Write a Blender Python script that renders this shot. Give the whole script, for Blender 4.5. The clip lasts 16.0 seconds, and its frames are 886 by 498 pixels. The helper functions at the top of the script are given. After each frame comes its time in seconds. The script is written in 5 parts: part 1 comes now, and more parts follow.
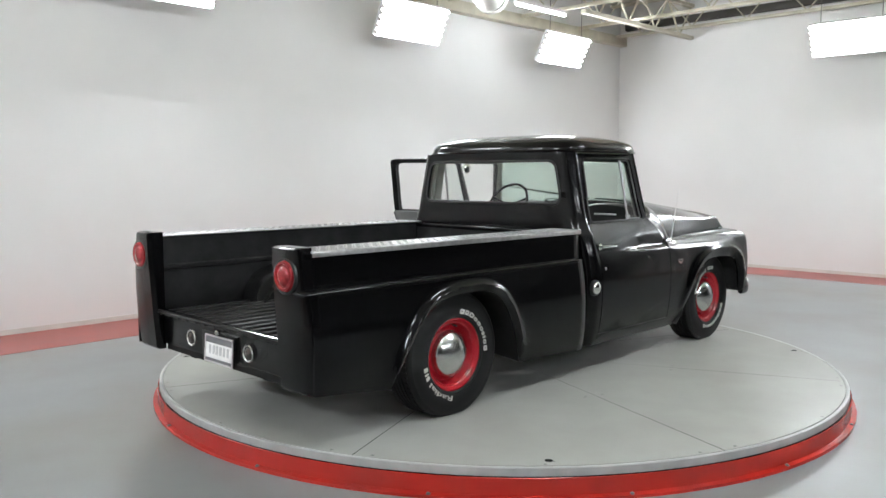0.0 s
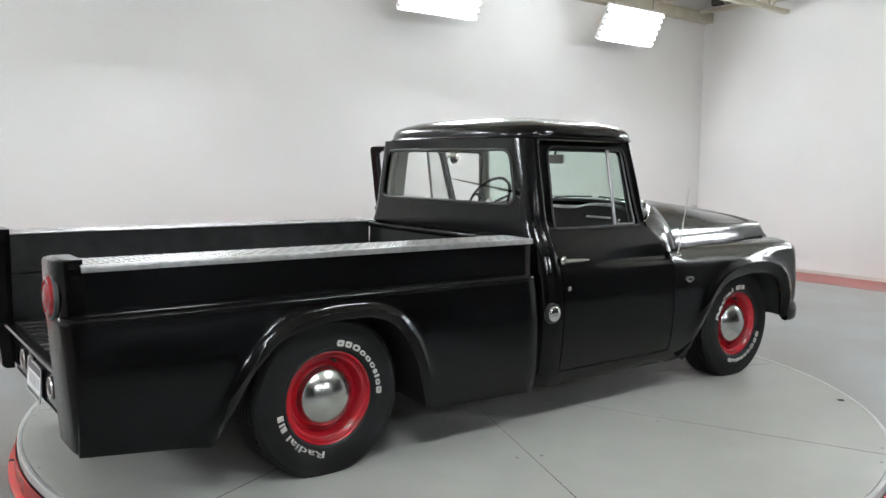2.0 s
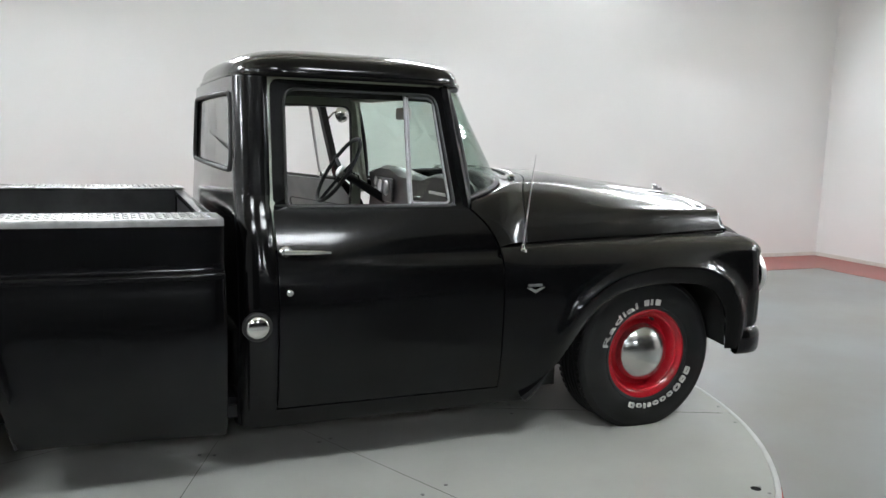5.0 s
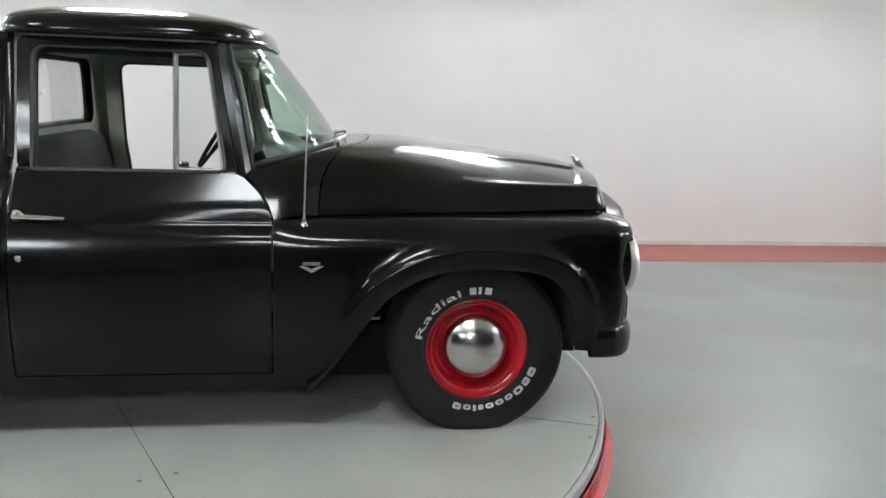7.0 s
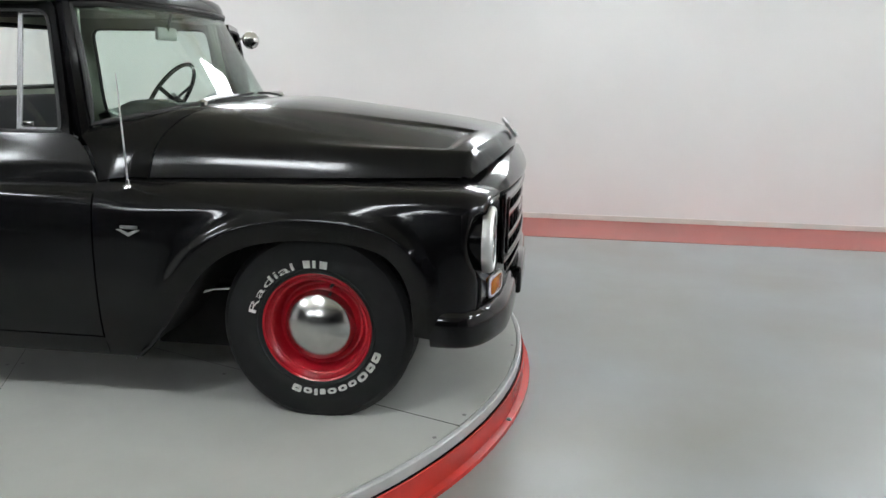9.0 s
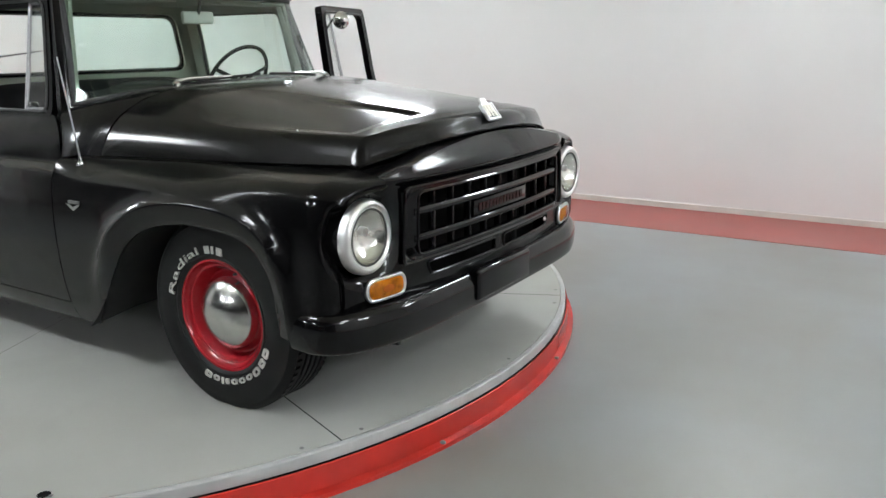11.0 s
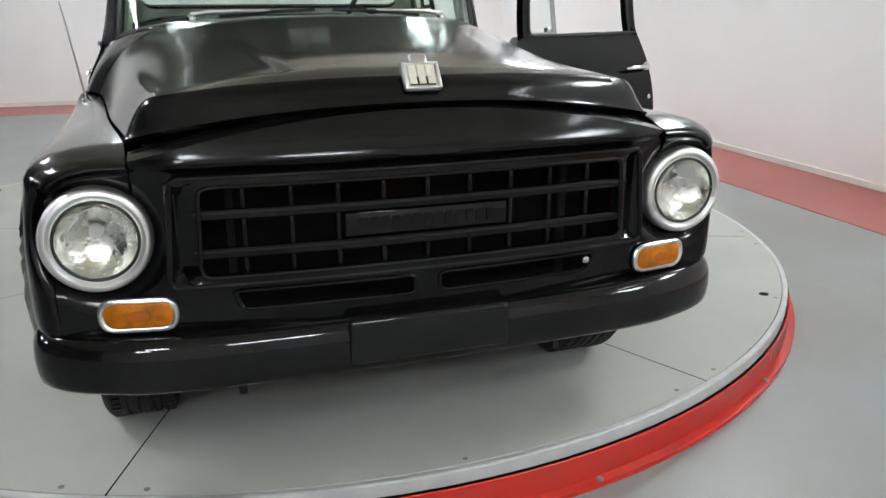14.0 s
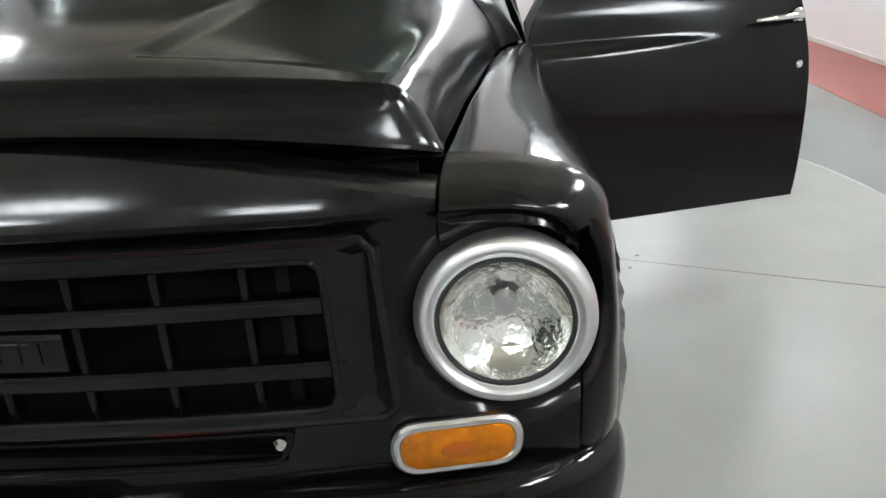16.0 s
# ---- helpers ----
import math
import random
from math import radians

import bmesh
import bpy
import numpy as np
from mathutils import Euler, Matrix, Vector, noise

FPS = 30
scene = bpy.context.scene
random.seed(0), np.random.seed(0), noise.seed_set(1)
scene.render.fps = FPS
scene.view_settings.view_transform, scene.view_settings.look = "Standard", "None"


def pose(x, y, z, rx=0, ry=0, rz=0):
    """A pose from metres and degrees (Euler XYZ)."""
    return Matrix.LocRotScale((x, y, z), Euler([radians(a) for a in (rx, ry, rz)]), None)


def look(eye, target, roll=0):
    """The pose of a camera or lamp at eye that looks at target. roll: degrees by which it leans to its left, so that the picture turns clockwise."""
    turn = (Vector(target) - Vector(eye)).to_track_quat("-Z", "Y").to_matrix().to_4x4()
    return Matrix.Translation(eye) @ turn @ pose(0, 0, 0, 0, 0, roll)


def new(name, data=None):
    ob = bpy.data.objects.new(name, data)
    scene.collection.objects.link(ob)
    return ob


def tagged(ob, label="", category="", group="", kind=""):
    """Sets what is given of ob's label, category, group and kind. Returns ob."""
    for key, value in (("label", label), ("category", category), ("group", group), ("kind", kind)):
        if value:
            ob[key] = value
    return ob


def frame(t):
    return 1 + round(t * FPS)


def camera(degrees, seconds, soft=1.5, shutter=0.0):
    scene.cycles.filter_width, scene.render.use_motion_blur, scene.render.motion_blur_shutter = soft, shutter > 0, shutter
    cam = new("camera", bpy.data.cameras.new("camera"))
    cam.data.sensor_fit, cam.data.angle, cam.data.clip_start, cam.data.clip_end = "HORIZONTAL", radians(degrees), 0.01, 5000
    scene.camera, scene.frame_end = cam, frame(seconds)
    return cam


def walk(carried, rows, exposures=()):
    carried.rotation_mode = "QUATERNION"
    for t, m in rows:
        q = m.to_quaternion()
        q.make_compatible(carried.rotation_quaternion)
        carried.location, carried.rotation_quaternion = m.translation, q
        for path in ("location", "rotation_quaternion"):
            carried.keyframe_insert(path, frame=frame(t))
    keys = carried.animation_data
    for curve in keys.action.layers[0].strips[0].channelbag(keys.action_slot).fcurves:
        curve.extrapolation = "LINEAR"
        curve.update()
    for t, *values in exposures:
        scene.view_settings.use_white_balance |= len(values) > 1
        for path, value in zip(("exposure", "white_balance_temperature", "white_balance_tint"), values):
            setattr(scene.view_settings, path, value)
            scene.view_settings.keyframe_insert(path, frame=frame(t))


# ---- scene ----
cam = camera(57.5, 16.0)
PATH = [
    (0, (-3.547, -4.274, 1.64), (-2.127, -2.877, 1.458), -0.0),
    (0.5, (-3.143, -4.242, 1.643), (-1.772, -2.798, 1.455), 0.1),
    (1, (-2.735, -4.21, 1.65), (-1.416, -2.72, 1.454), 0.1),
    (1.5, (-2.289, -4.231, 1.635), (-1.037, -2.684, 1.44), 0.3),
    (2, (-1.835, -4.207, 1.656), (-0.639, -2.618, 1.447), 0.8),
    (2.5, (-1.365, -4.233, 1.661), (-0.237, -2.595, 1.452), 0.7),
    (3, (-0.917, -4.24, 1.641), (0.143, -2.558, 1.428), 1.1),
    (5.5, (1.29, -4.114, 1.6), (1.951, -2.251, 1.298), 1.8),
    (6, (1.767, -4.194, 1.619), (2.297, -2.293, 1.293), 1.8),
    (6.5, (2.211, -4.221, 1.626), (2.623, -2.296, 1.275), 1.9),
    (7, (2.651, -4.228, 1.62), (2.949, -2.285, 1.251), 2.0),
    (7.5, (3.045, -4.211, 1.604), (3.252, -2.259, 1.225), 2.2),
    (8, (3.454, -4.137, 1.599), (3.534, -2.18, 1.199), 2.3),
    (8.5, (3.875, -4.023, 1.599), (3.78, -2.072, 1.172), 2.0),
    (9, (4.263, -3.872, 1.576), (3.988, -1.942, 1.132), 0.9),
    (11.5, (5.91, -2.571, 1.548), (4.68, -1.077, 1.042), -0.6),
    (12, (6.03, -2.175, 1.54), (4.647, -0.829, 1.015), -0.4),
    (12.5, (6.125, -1.775, 1.553), (4.592, -0.612, 1.008), -0.4),
    (13, (6.237, -1.346, 1.543), (4.558, -0.407, 0.995), -0.3),
    (13.5, (6.18, -0.979, 1.504), (4.423, -0.206, 0.941), 0.3),
    (14, (6.039, -0.62, 1.481), (4.233, -0.006, 0.882), -0.0),
    (14.5, (5.83, -0.218, 1.47), (3.986, 0.214, 0.826), -0.4),
    (15, (5.56, 0.096, 1.469), (3.712, 0.399, 0.768), 0.0),
    (15.5, (5.32, 0.457, 1.459), (3.458, 0.584, 0.741), -1.1),
    (16, (5.042, 0.827, 1.434), (3.183, 0.693, 0.708), -3.3),
]
walk(cam, [(t, look(eye, target, roll)) for t, eye, target, roll in PATH])

# ---- world and light ----
world = bpy.data.worlds.new("studio_world")
scene.world = world
world.use_nodes = True
world.node_tree.nodes["Background"].inputs[0].default_value = (0.8, 0.85, 0.9, 1)
world.node_tree.nodes["Background"].inputs[1].default_value = 0.02
TUBE_POWER = 74.0


# ---- materials ----
def material(name, color, rough=0.5, metal=0.0, vary=0.12, scale=6.0, fine=90.0, bump=0.02, rough_vary=0.0, stain=None, stain_amount=0.0, stain_scale=1.5, **extra):
    """Principled surface with mottling at two scales, fine relief, uneven gloss and optional stains."""
    m = bpy.data.materials.new(name)
    m.use_nodes = True
    nt = m.node_tree
    n, l = nt.nodes, nt.links
    b = n["Principled BSDF"]
    geo = n.new("ShaderNodeTexCoord")
    big = n.new("ShaderNodeTexNoise")
    big.inputs["Scale"].default_value, big.inputs["Detail"].default_value = scale, 6
    small = n.new("ShaderNodeTexNoise")
    small.inputs["Scale"].default_value, small.inputs["Detail"].default_value = fine, 4
    l.new(geo.outputs["Object"], big.inputs["Vector"])
    l.new(geo.outputs["Object"], small.inputs["Vector"])
    ramp = n.new("ShaderNodeValToRGB")
    c = np.array(color[:3])
    ramp.color_ramp.elements[0].position, ramp.color_ramp.elements[1].position = 0.3, 0.7
    ramp.color_ramp.elements[0].color = (*(c * (1 - vary)), 1)
    ramp.color_ramp.elements[1].color = (*np.minimum(c * (1 + vary), 1), 1)
    l.new(big.outputs["Fac"], ramp.inputs["Fac"])
    out = ramp.outputs["Color"]
    if stain is not None:
        sn = n.new("ShaderNodeTexNoise")
        sn.inputs["Scale"].default_value, sn.inputs["Detail"].default_value = stain_scale, 4
        sn.inputs["Roughness"].default_value = 0.5
        l.new(geo.outputs["Object"], sn.inputs["Vector"])
        sr = n.new("ShaderNodeValToRGB")
        sr.color_ramp.elements[0].position, sr.color_ramp.elements[1].position = 0.40, 0.66
        sr.color_ramp.elements[0].color = (0, 0, 0, 1)
        sr.color_ramp.elements[1].color = (stain_amount, stain_amount, stain_amount, 1)
        l.new(sn.outputs["Fac"], sr.inputs["Fac"])
        mix = n.new("ShaderNodeMix")
        mix.data_type = "RGBA"
        mix.inputs[7].default_value = (*stain, 1)
        l.new(sr.outputs["Color"], mix.inputs[0])
        l.new(out, mix.inputs[6])
        out = mix.outputs[2]
    l.new(out, b.inputs["Base Color"])
    mr = n.new("ShaderNodeMapRange")
    mr.inputs["To Min"].default_value, mr.inputs["To Max"].default_value = max(rough - rough_vary, 0.02), min(rough + rough_vary, 1)
    mr.inputs["From Min"].default_value, mr.inputs["From Max"].default_value = 0.3, 0.7
    l.new(big.outputs["Fac"], mr.inputs["Value"])
    if rough_vary:
        l.new(mr.outputs["Result"], b.inputs["Roughness"])
    else:
        b.inputs["Roughness"].default_value = rough
    b.inputs["Metallic"].default_value = metal
    if bump:
        bp = n.new("ShaderNodeBump")
        bp.inputs["Strength"].default_value, bp.inputs["Distance"].default_value = bump, 0.01
        l.new(small.outputs["Fac"], bp.inputs["Height"])
        l.new(bp.outputs["Normal"], b.inputs["Normal"])
    for key, value in extra.items():
        b.inputs[key].default_value = value
    return m


def glass(name, color, rough=0.0):
    """A thin pane: sees straight through, tinted, with a gloss that grows to the edge."""
    m = bpy.data.materials.new(name)
    m.use_nodes = True
    n, l = m.node_tree.nodes, m.node_tree.links
    n.remove(n["Principled BSDF"])
    tr, gl, mix = n.new("ShaderNodeBsdfTransparent"), n.new("ShaderNodeBsdfGlossy"), n.new("ShaderNodeMixShader")
    lw, po, ma = n.new("ShaderNodeLayerWeight"), n.new("ShaderNodeMath"), n.new("ShaderNodeMath")
    tr.inputs["Color"].default_value = (*color, 1)
    gl.inputs["Roughness"].default_value = rough
    lw.inputs["Blend"].default_value = 0.5
    po.operation, ma.operation = "POWER", "MULTIPLY_ADD"
    po.inputs[1].default_value = 4.0
    ma.inputs[1].default_value, ma.inputs[2].default_value = 0.8, 0.035
    l.new(lw.outputs["Facing"], po.inputs[0])
    l.new(po.outputs[0], ma.inputs[0])
    l.new(ma.outputs[0], mix.inputs[0])
    l.new(tr.outputs[0], mix.inputs[1])
    l.new(gl.outputs[0], mix.inputs[2])
    l.new(mix.outputs[0], n["Material Output"].inputs["Surface"])
    return m


def glowing(name, color, strength):
    m = bpy.data.materials.new(name)
    m.use_nodes = True
    b = m.node_tree.nodes["Principled BSDF"]
    b.inputs["Base Color"].default_value = (*color, 1)
    b.inputs["Emission Color"].default_value = (*color, 1)
    b.inputs["Emission Strength"].default_value = strength
    return m


PAINT = material("satin_black_paint", (0.0020, 0.0020, 0.0022), 0.30, vary=0.25, scale=3.0, fine=260, bump=0.003, rough_vary=0.0, **{"Specular IOR Level": 0.035, "Coat Weight": 1.0, "Coat IOR": 1.30, "Coat Roughness": 0.12})
TRIM_BLACK = material("semi_gloss_black_trim_paint", (0.0024, 0.0024, 0.0026), 0.3, vary=0.15, scale=8, fine=240, bump=0.004, **{"Specular IOR Level": 0.03, "Coat Weight": 1.0, "Coat IOR": 1.36, "Coat Roughness": 0.05})
PAINT_ROUGH = material("flat_black_paint", (0.007, 0.007, 0.007), 0.45, vary=0.3, scale=9, fine=300, bump=0.05, **{"Specular IOR Level": 0.25})
LINER = material("bed_liner_black", (0.007, 0.007, 0.0075), 0.5, vary=0.35, scale=12, fine=420, bump=0.2, stain=(0.02, 0.02, 0.02), stain_amount=0.5, stain_scale=7, **{"Specular IOR Level": 0.2})
UNDER = material("underside_black", (0.012, 0.012, 0.012), 0.7, vary=0.4, **{"Specular IOR Level": 0.2})
RUBBER = material("tyre_rubber", (0.0062, 0.0062, 0.0064), 0.6, vary=0.2, scale=14, fine=350, bump=0.06, **{"Specular IOR Level": 0.25})
SEAL = material("black_rubber_seal", (0.012, 0.012, 0.012), 0.55, vary=0.2)
WHITE_LETTER = material("raised_white_rubber", (0.50, 0.49, 0.46), 0.6, vary=0.2, scale=40)
RED_PAINT = material("red_wheel_paint", (0.30, 0.005, 0.011), 0.24, vary=0.12, scale=9, fine=200, bump=0.01, rough_vary=0.0)
WORN_CHROME = material("worn_hubcap_chrome", (0.60, 0.595, 0.58), 0.21, 1.0, vary=0.10, scale=16, fine=120, bump=0.02, rough_vary=0.06)
POST_METAL = material("dull_window_post", (0.30, 0.30, 0.305), 0.45, 1.0, vary=0.1, scale=30)
CHROME = material("chrome", (0.72, 0.72, 0.71), 0.08, 1.0, vary=0.06, scale=30, fine=300, bump=0.0, rough_vary=0.0)
DULL_CHROME = material("dull_aluminium", (0.74, 0.74, 0.74), 0.3, 1.0, vary=0.04, scale=40, fine=300, bump=0.0)
PLATE_METAL = material("diamond_plate_aluminium", (0.62, 0.62, 0.62), 0.36, 1.0, vary=0.15, scale=25, fine=200, bump=0.02)
TRIM_GREY = material("grey_green_cab_paint", (0.31, 0.33, 0.27), 0.5, vary=0.1, scale=5, fine=160)
DOOR_CARD = material("grey_door_card", (0.17, 0.17, 0.175), 0.55, vary=0.12, scale=8)
VINYL = material("black_vinyl", (0.010, 0.010, 0.011), 0.6, vary=0.25, scale=10, fine=240, bump=0.12, **{"Specular IOR Level": 0.15})
DASH = material("black_dashboard_paint", (0.016, 0.017, 0.016), 0.4, vary=0.2)
SMOKED = material("dim_clear_plastic", (0.06, 0.055, 0.05), 0.25, 0.6, vary=0.4, scale=40)
GAUGE = material("gauge_faces", (0.10, 0.10, 0.10), 0.35, vary=0.3, scale=60)
CLEAR = glass("clear_glass", (0.955, 0.97, 0.96))
TINTED = glass("green_tinted_glass", (0.84, 0.92, 0.88))
LAMP_RING = material("brushed_lamp_ring", (0.80, 0.80, 0.79), 0.42, 1.0, vary=0.05, scale=30, fine=240, bump=0.01)
LENS = glass("headlamp_glass", (0.95, 0.96, 0.95), 0.02)
REFLECTOR = material("lamp_reflector", (0.88, 0.88, 0.84), 0.13, 1.0, vary=0.04, scale=30, fine=26, bump=0.8)
AMBER = material("amber_lens", (0.33, 0.098, 0.002), 0.16, vary=0.45, scale=26, fine=90, bump=0.16, **{"Specular IOR Level": 0.3})
AMBER_DEEP = material("deep_amber", (0.30, 0.07, 0.003), 0.2, vary=0.2)
ENAMEL = material("cream_badge_enamel", (0.62, 0.60, 0.50), 0.35, vary=0.12, scale=60)
RED_LENS = material("red_lens", (0.24, 0.012, 0.016), 0.15, vary=0.25, scale=30, fine=120, bump=0.1)
PLATE_WHITE = material("plate_white", (0.93, 0.93, 0.92), 0.4, vary=0.06)
PLATE_DARK = material("plate_print", (0.16, 0.16, 0.17), 0.5, vary=0.1)
WALL = material("white_wall_paint", (0.785, 0.785, 0.78), 0.75, vary=0.025, scale=0.8, fine=60, bump=0.03, rough_vary=0.0)
# near black for added, unseen surfaces, so the truck's side mirrors darkness
UNSEEN_DARK = material("unseen_dark_surround", (0.04, 0.04, 0.042), 0.6, vary=0.1, scale=0.8)
TRIM_WHITE = material("off_white_trim", (0.66, 0.64, 0.60), 0.5, vary=0.08, scale=4)
FLOOR = material("grey_floor_paint", (0.208, 0.219, 0.222), 0.40, vary=0.07, scale=1.1, fine=22, bump=0.015, rough_vary=0.0, stain=(0.168, 0.158, 0.134), stain_amount=0.7, stain_scale=0.7)
STRIPE = material("red_floor_paint", (0.26, 0.052, 0.044), 0.36, vary=0.10, scale=1.6, fine=30, bump=0.02, rough_vary=0.0, stain=(0.21, 0.07, 0.06), stain_amount=0.35, stain_scale=2.0)
DECK = material("pale_grey_deck_paint", (0.405, 0.411, 0.383), 0.27, vary=0.05, scale=2.5, fine=40, bump=0.008, rough_vary=0.0, stain=(0.36, 0.36, 0.33), stain_amount=0.35, stain_scale=1.6, **{"Specular IOR Level": 0.055})
EDGE_STEEL = material("grey_edge_steel", (0.43, 0.44, 0.435), 0.4, 0.0, vary=0.1, scale=9)
RING_RED = material("glossy_red_ring_paint", (0.42, 0.020, 0.013), 0.26, vary=0.09, scale=5, fine=50, bump=0.02, rough_vary=0.0, stain=(0.34, 0.026, 0.018), stain_amount=0.4, stain_scale=6)
# near black: the shade inside gaps and openings, put into the colour
GAP_SHADE = material("gap_shade_black", (0.002, 0.002, 0.002), 0.8, **{"Specular IOR Level": 0.1})
SCREW = material("dull_screw", (0.16, 0.16, 0.155), 0.45, 0.7)
CEILING = material("cream_ceiling_paint", (0.62, 0.60, 0.50), 0.6, vary=0.06, scale=2)
STEEL_CREAM = material("cream_steel_paint", (0.55, 0.52, 0.42), 0.5, vary=0.12, scale=5)
DUCT = material("white_duct_paint", (0.70, 0.69, 0.64), 0.45, vary=0.05)
TRAY = material("white_reflector_tray", (0.85, 0.85, 0.85), 0.35, vary=0.03)
TUBE = glowing("fluorescent_tube", (0.895, 0.94, 0.975), TUBE_POWER)


# ---- mesh helpers ----
def mesh_of(bm, name, smooth=35):
    me = bpy.data.meshes.new(name)
    bm.normal_update()
    bm.to_mesh(me)
    bm.free()
    if smooth:
        me.shade_smooth()
        me.set_sharp_from_angle(angle=radians(smooth))
    return me


def base_of(ob):
    """The place of a thing's own origin, for parts at any depth."""
    while ob.parent:
        ob = ob.parent
    return ob.location.copy()


def part(name, bm, mat, parent, label="", smooth=35, kind=""):
    """Links a bmesh, drawn in world places, as one mesh under a thing or a part."""
    bmesh.ops.translate(bm, verts=bm.verts, vec=-base_of(parent))
    ob = new(name, mesh_of(bm, name, smooth))
    ob.data.materials.append(mat)
    ob.parent = parent
    return tagged(ob, label, kind=kind)


def thing(name, place, label, category, group="", kind=""):
    ob = new(name)
    ob.location = place
    ob.empty_display_size = 0.1
    return tagged(ob, label, category, group, kind)


def single(name, bm, mat, label, category, group="", kind="", smooth=35):
    """One mesh that is a thing of its own, or a piece of the setting, in world places."""
    ob = new(name, mesh_of(bm, name, smooth))
    ob.data.materials.append(mat)
    return tagged(ob, label, category, group, kind)


def faces_from(rows, closed_u=False, closed_v=False, bm=None):
    """Quads over a grid of points rows[u][v]."""
    bm = bm or bmesh.new()
    vs = [[bm.verts.new(p) for p in row] for row in rows]
    nu, nv = len(vs), len(vs[0])
    for i in range(nu if closed_u else nu - 1):
        for j in range(nv if closed_v else nv - 1):
            q = (vs[i][j], vs[(i + 1) % nu][j], vs[(i + 1) % nu][(j + 1) % nv], vs[i][(j + 1) % nv])
            try:
                bm.faces.new(q)
            except ValueError:
                pass
    return bm


def clean(bm, dist=0.0004):
    bmesh.ops.remove_doubles(bm, verts=bm.verts, dist=dist)
    bmesh.ops.recalc_face_normals(bm, faces=bm.faces)
    return bm


def sheet(rows, thick, inward, skip=None, closed_u=False):
    """A panel with thickness: the grid rows[u][v], offset along its own normals to the side that `inward` (a point) lies on."""
    P = np.array(rows, float)
    du, dv = np.gradient(P, axis=0), np.gradient(P, axis=1)
    N = np.cross(du, dv)
    N /= np.maximum(np.linalg.norm(N, axis=2, keepdims=True), 1e-9)
    s = np.sign(((np.array(inward) - P) * N).sum(2, keepdims=True).mean()) or 1
    Q = P + N * s * thick
    bm = bmesh.new()
    a = [[bm.verts.new(p) for p in r] for r in P]
    b = [[bm.verts.new(p) for p in r] for r in Q]
    nu, nv = P.shape[:2]
    keep = [[not (skip and skip(i, j)) for j in range(nv - 1)] for i in range(nu - 1)]
    edge = {}
    for i in range(nu - 1):
        for j in range(nv - 1):
            if keep[i][j]:
                c = [(i, j), (i + 1, j), (i + 1, j + 1), (i, j + 1)]
                bm.faces.new([a[u][v] for u, v in c])
                bm.faces.new([b[u][v] for u, v in reversed(c)])
                for k in range(4):
                    e = (c[k], c[(k + 1) % 4])
                    key = tuple(sorted(e))
                    edge[key] = None if key in edge else e
    for e in edge.values():
        if e:
            (u, v), (p, q) = e
            bm.faces.new((a[p][q], a[u][v], b[u][v], b[p][q]))
    loose = [v for v in bm.verts if not v.link_faces]
    bmesh.ops.delete(bm, geom=loose, context="VERTS")
    bmesh.ops.recalc_face_normals(bm, faces=bm.faces)
    return bm


def box(lo, hi, bevel=0.0, bm=None, seg=2):
    own = bmesh.new()
    bmesh.ops.create_cube(own, size=1)
    lo, hi = Vector(lo), Vector(hi)
    for v in own.verts:
        v.co = Vector([(lo[k] + hi[k]) / 2 + v.co[k] * (hi[k] - lo[k]) for k in range(3)])
    if bevel:
        bmesh.ops.bevel(own, geom=own.edges[:], offset=bevel, segments=seg, affect="EDGES", profile=0.5)
    return join(bm, own)


def join(bm, own):
    if bm is None:
        return own
    me = bpy.data.meshes.new("joined")
    own.to_mesh(me)
    own.free()
    bm.from_mesh(me)
    bpy.data.meshes.remove(me)
    return bm


def moved(bm, m):
    bmesh.ops.transform(bm, matrix=m, verts=bm.verts)
    return bm


def lathe(profile, seg=48, bm=None, m=None):
    """A body of revolution round the z axis from (radius, height) points, closed at radius 0."""
    rows = []
    for k in range(seg):
        a = 2 * math.pi * k / seg
        rows.append([(r * math.cos(a), r * math.sin(a), h) for r, h in profile])
    own = clean(faces_from(rows, closed_u=True), 1e-5)
    if m is not None:
        moved(own, m)
    return join(bm, own)


def tube(points, radius, seg=8, bm=None, closed=False, flat=1.0):
    """A round bar along points."""
    P = [Vector(p) for p in points]
    rows = []
    up = None
    for i, p in enumerate(P):
        a = P[(i - 1) % len(P)] if closed or i else P[i]
        b = P[(i + 1) % len(P)] if closed or i < len(P) - 1 else P[i]
        t = (b - a).normalized()
        if up is None:
            up = t.orthogonal().normalized()
        side = t.cross(up).normalized()
        up = side.cross(t).normalized()
        r = radius[i] if isinstance(radius, (list, tuple)) else radius
        rows.append([p + (up * math.cos(2 * math.pi * k / seg) * flat + side * math.sin(2 * math.pi * k / seg)) * r for k in range(seg)])
    own = faces_from(rows, closed_u=closed, closed_v=True)
    if not closed:
        own.verts.ensure_lookup_table()
        own.faces.new([own.verts[k] for k in range(seg)])
        own.faces.new([own.verts[len(rows) * seg - seg + k] for k in range(seg)])
    bmesh.ops.recalc_face_normals(own, faces=own.faces)
    return join(bm, own)


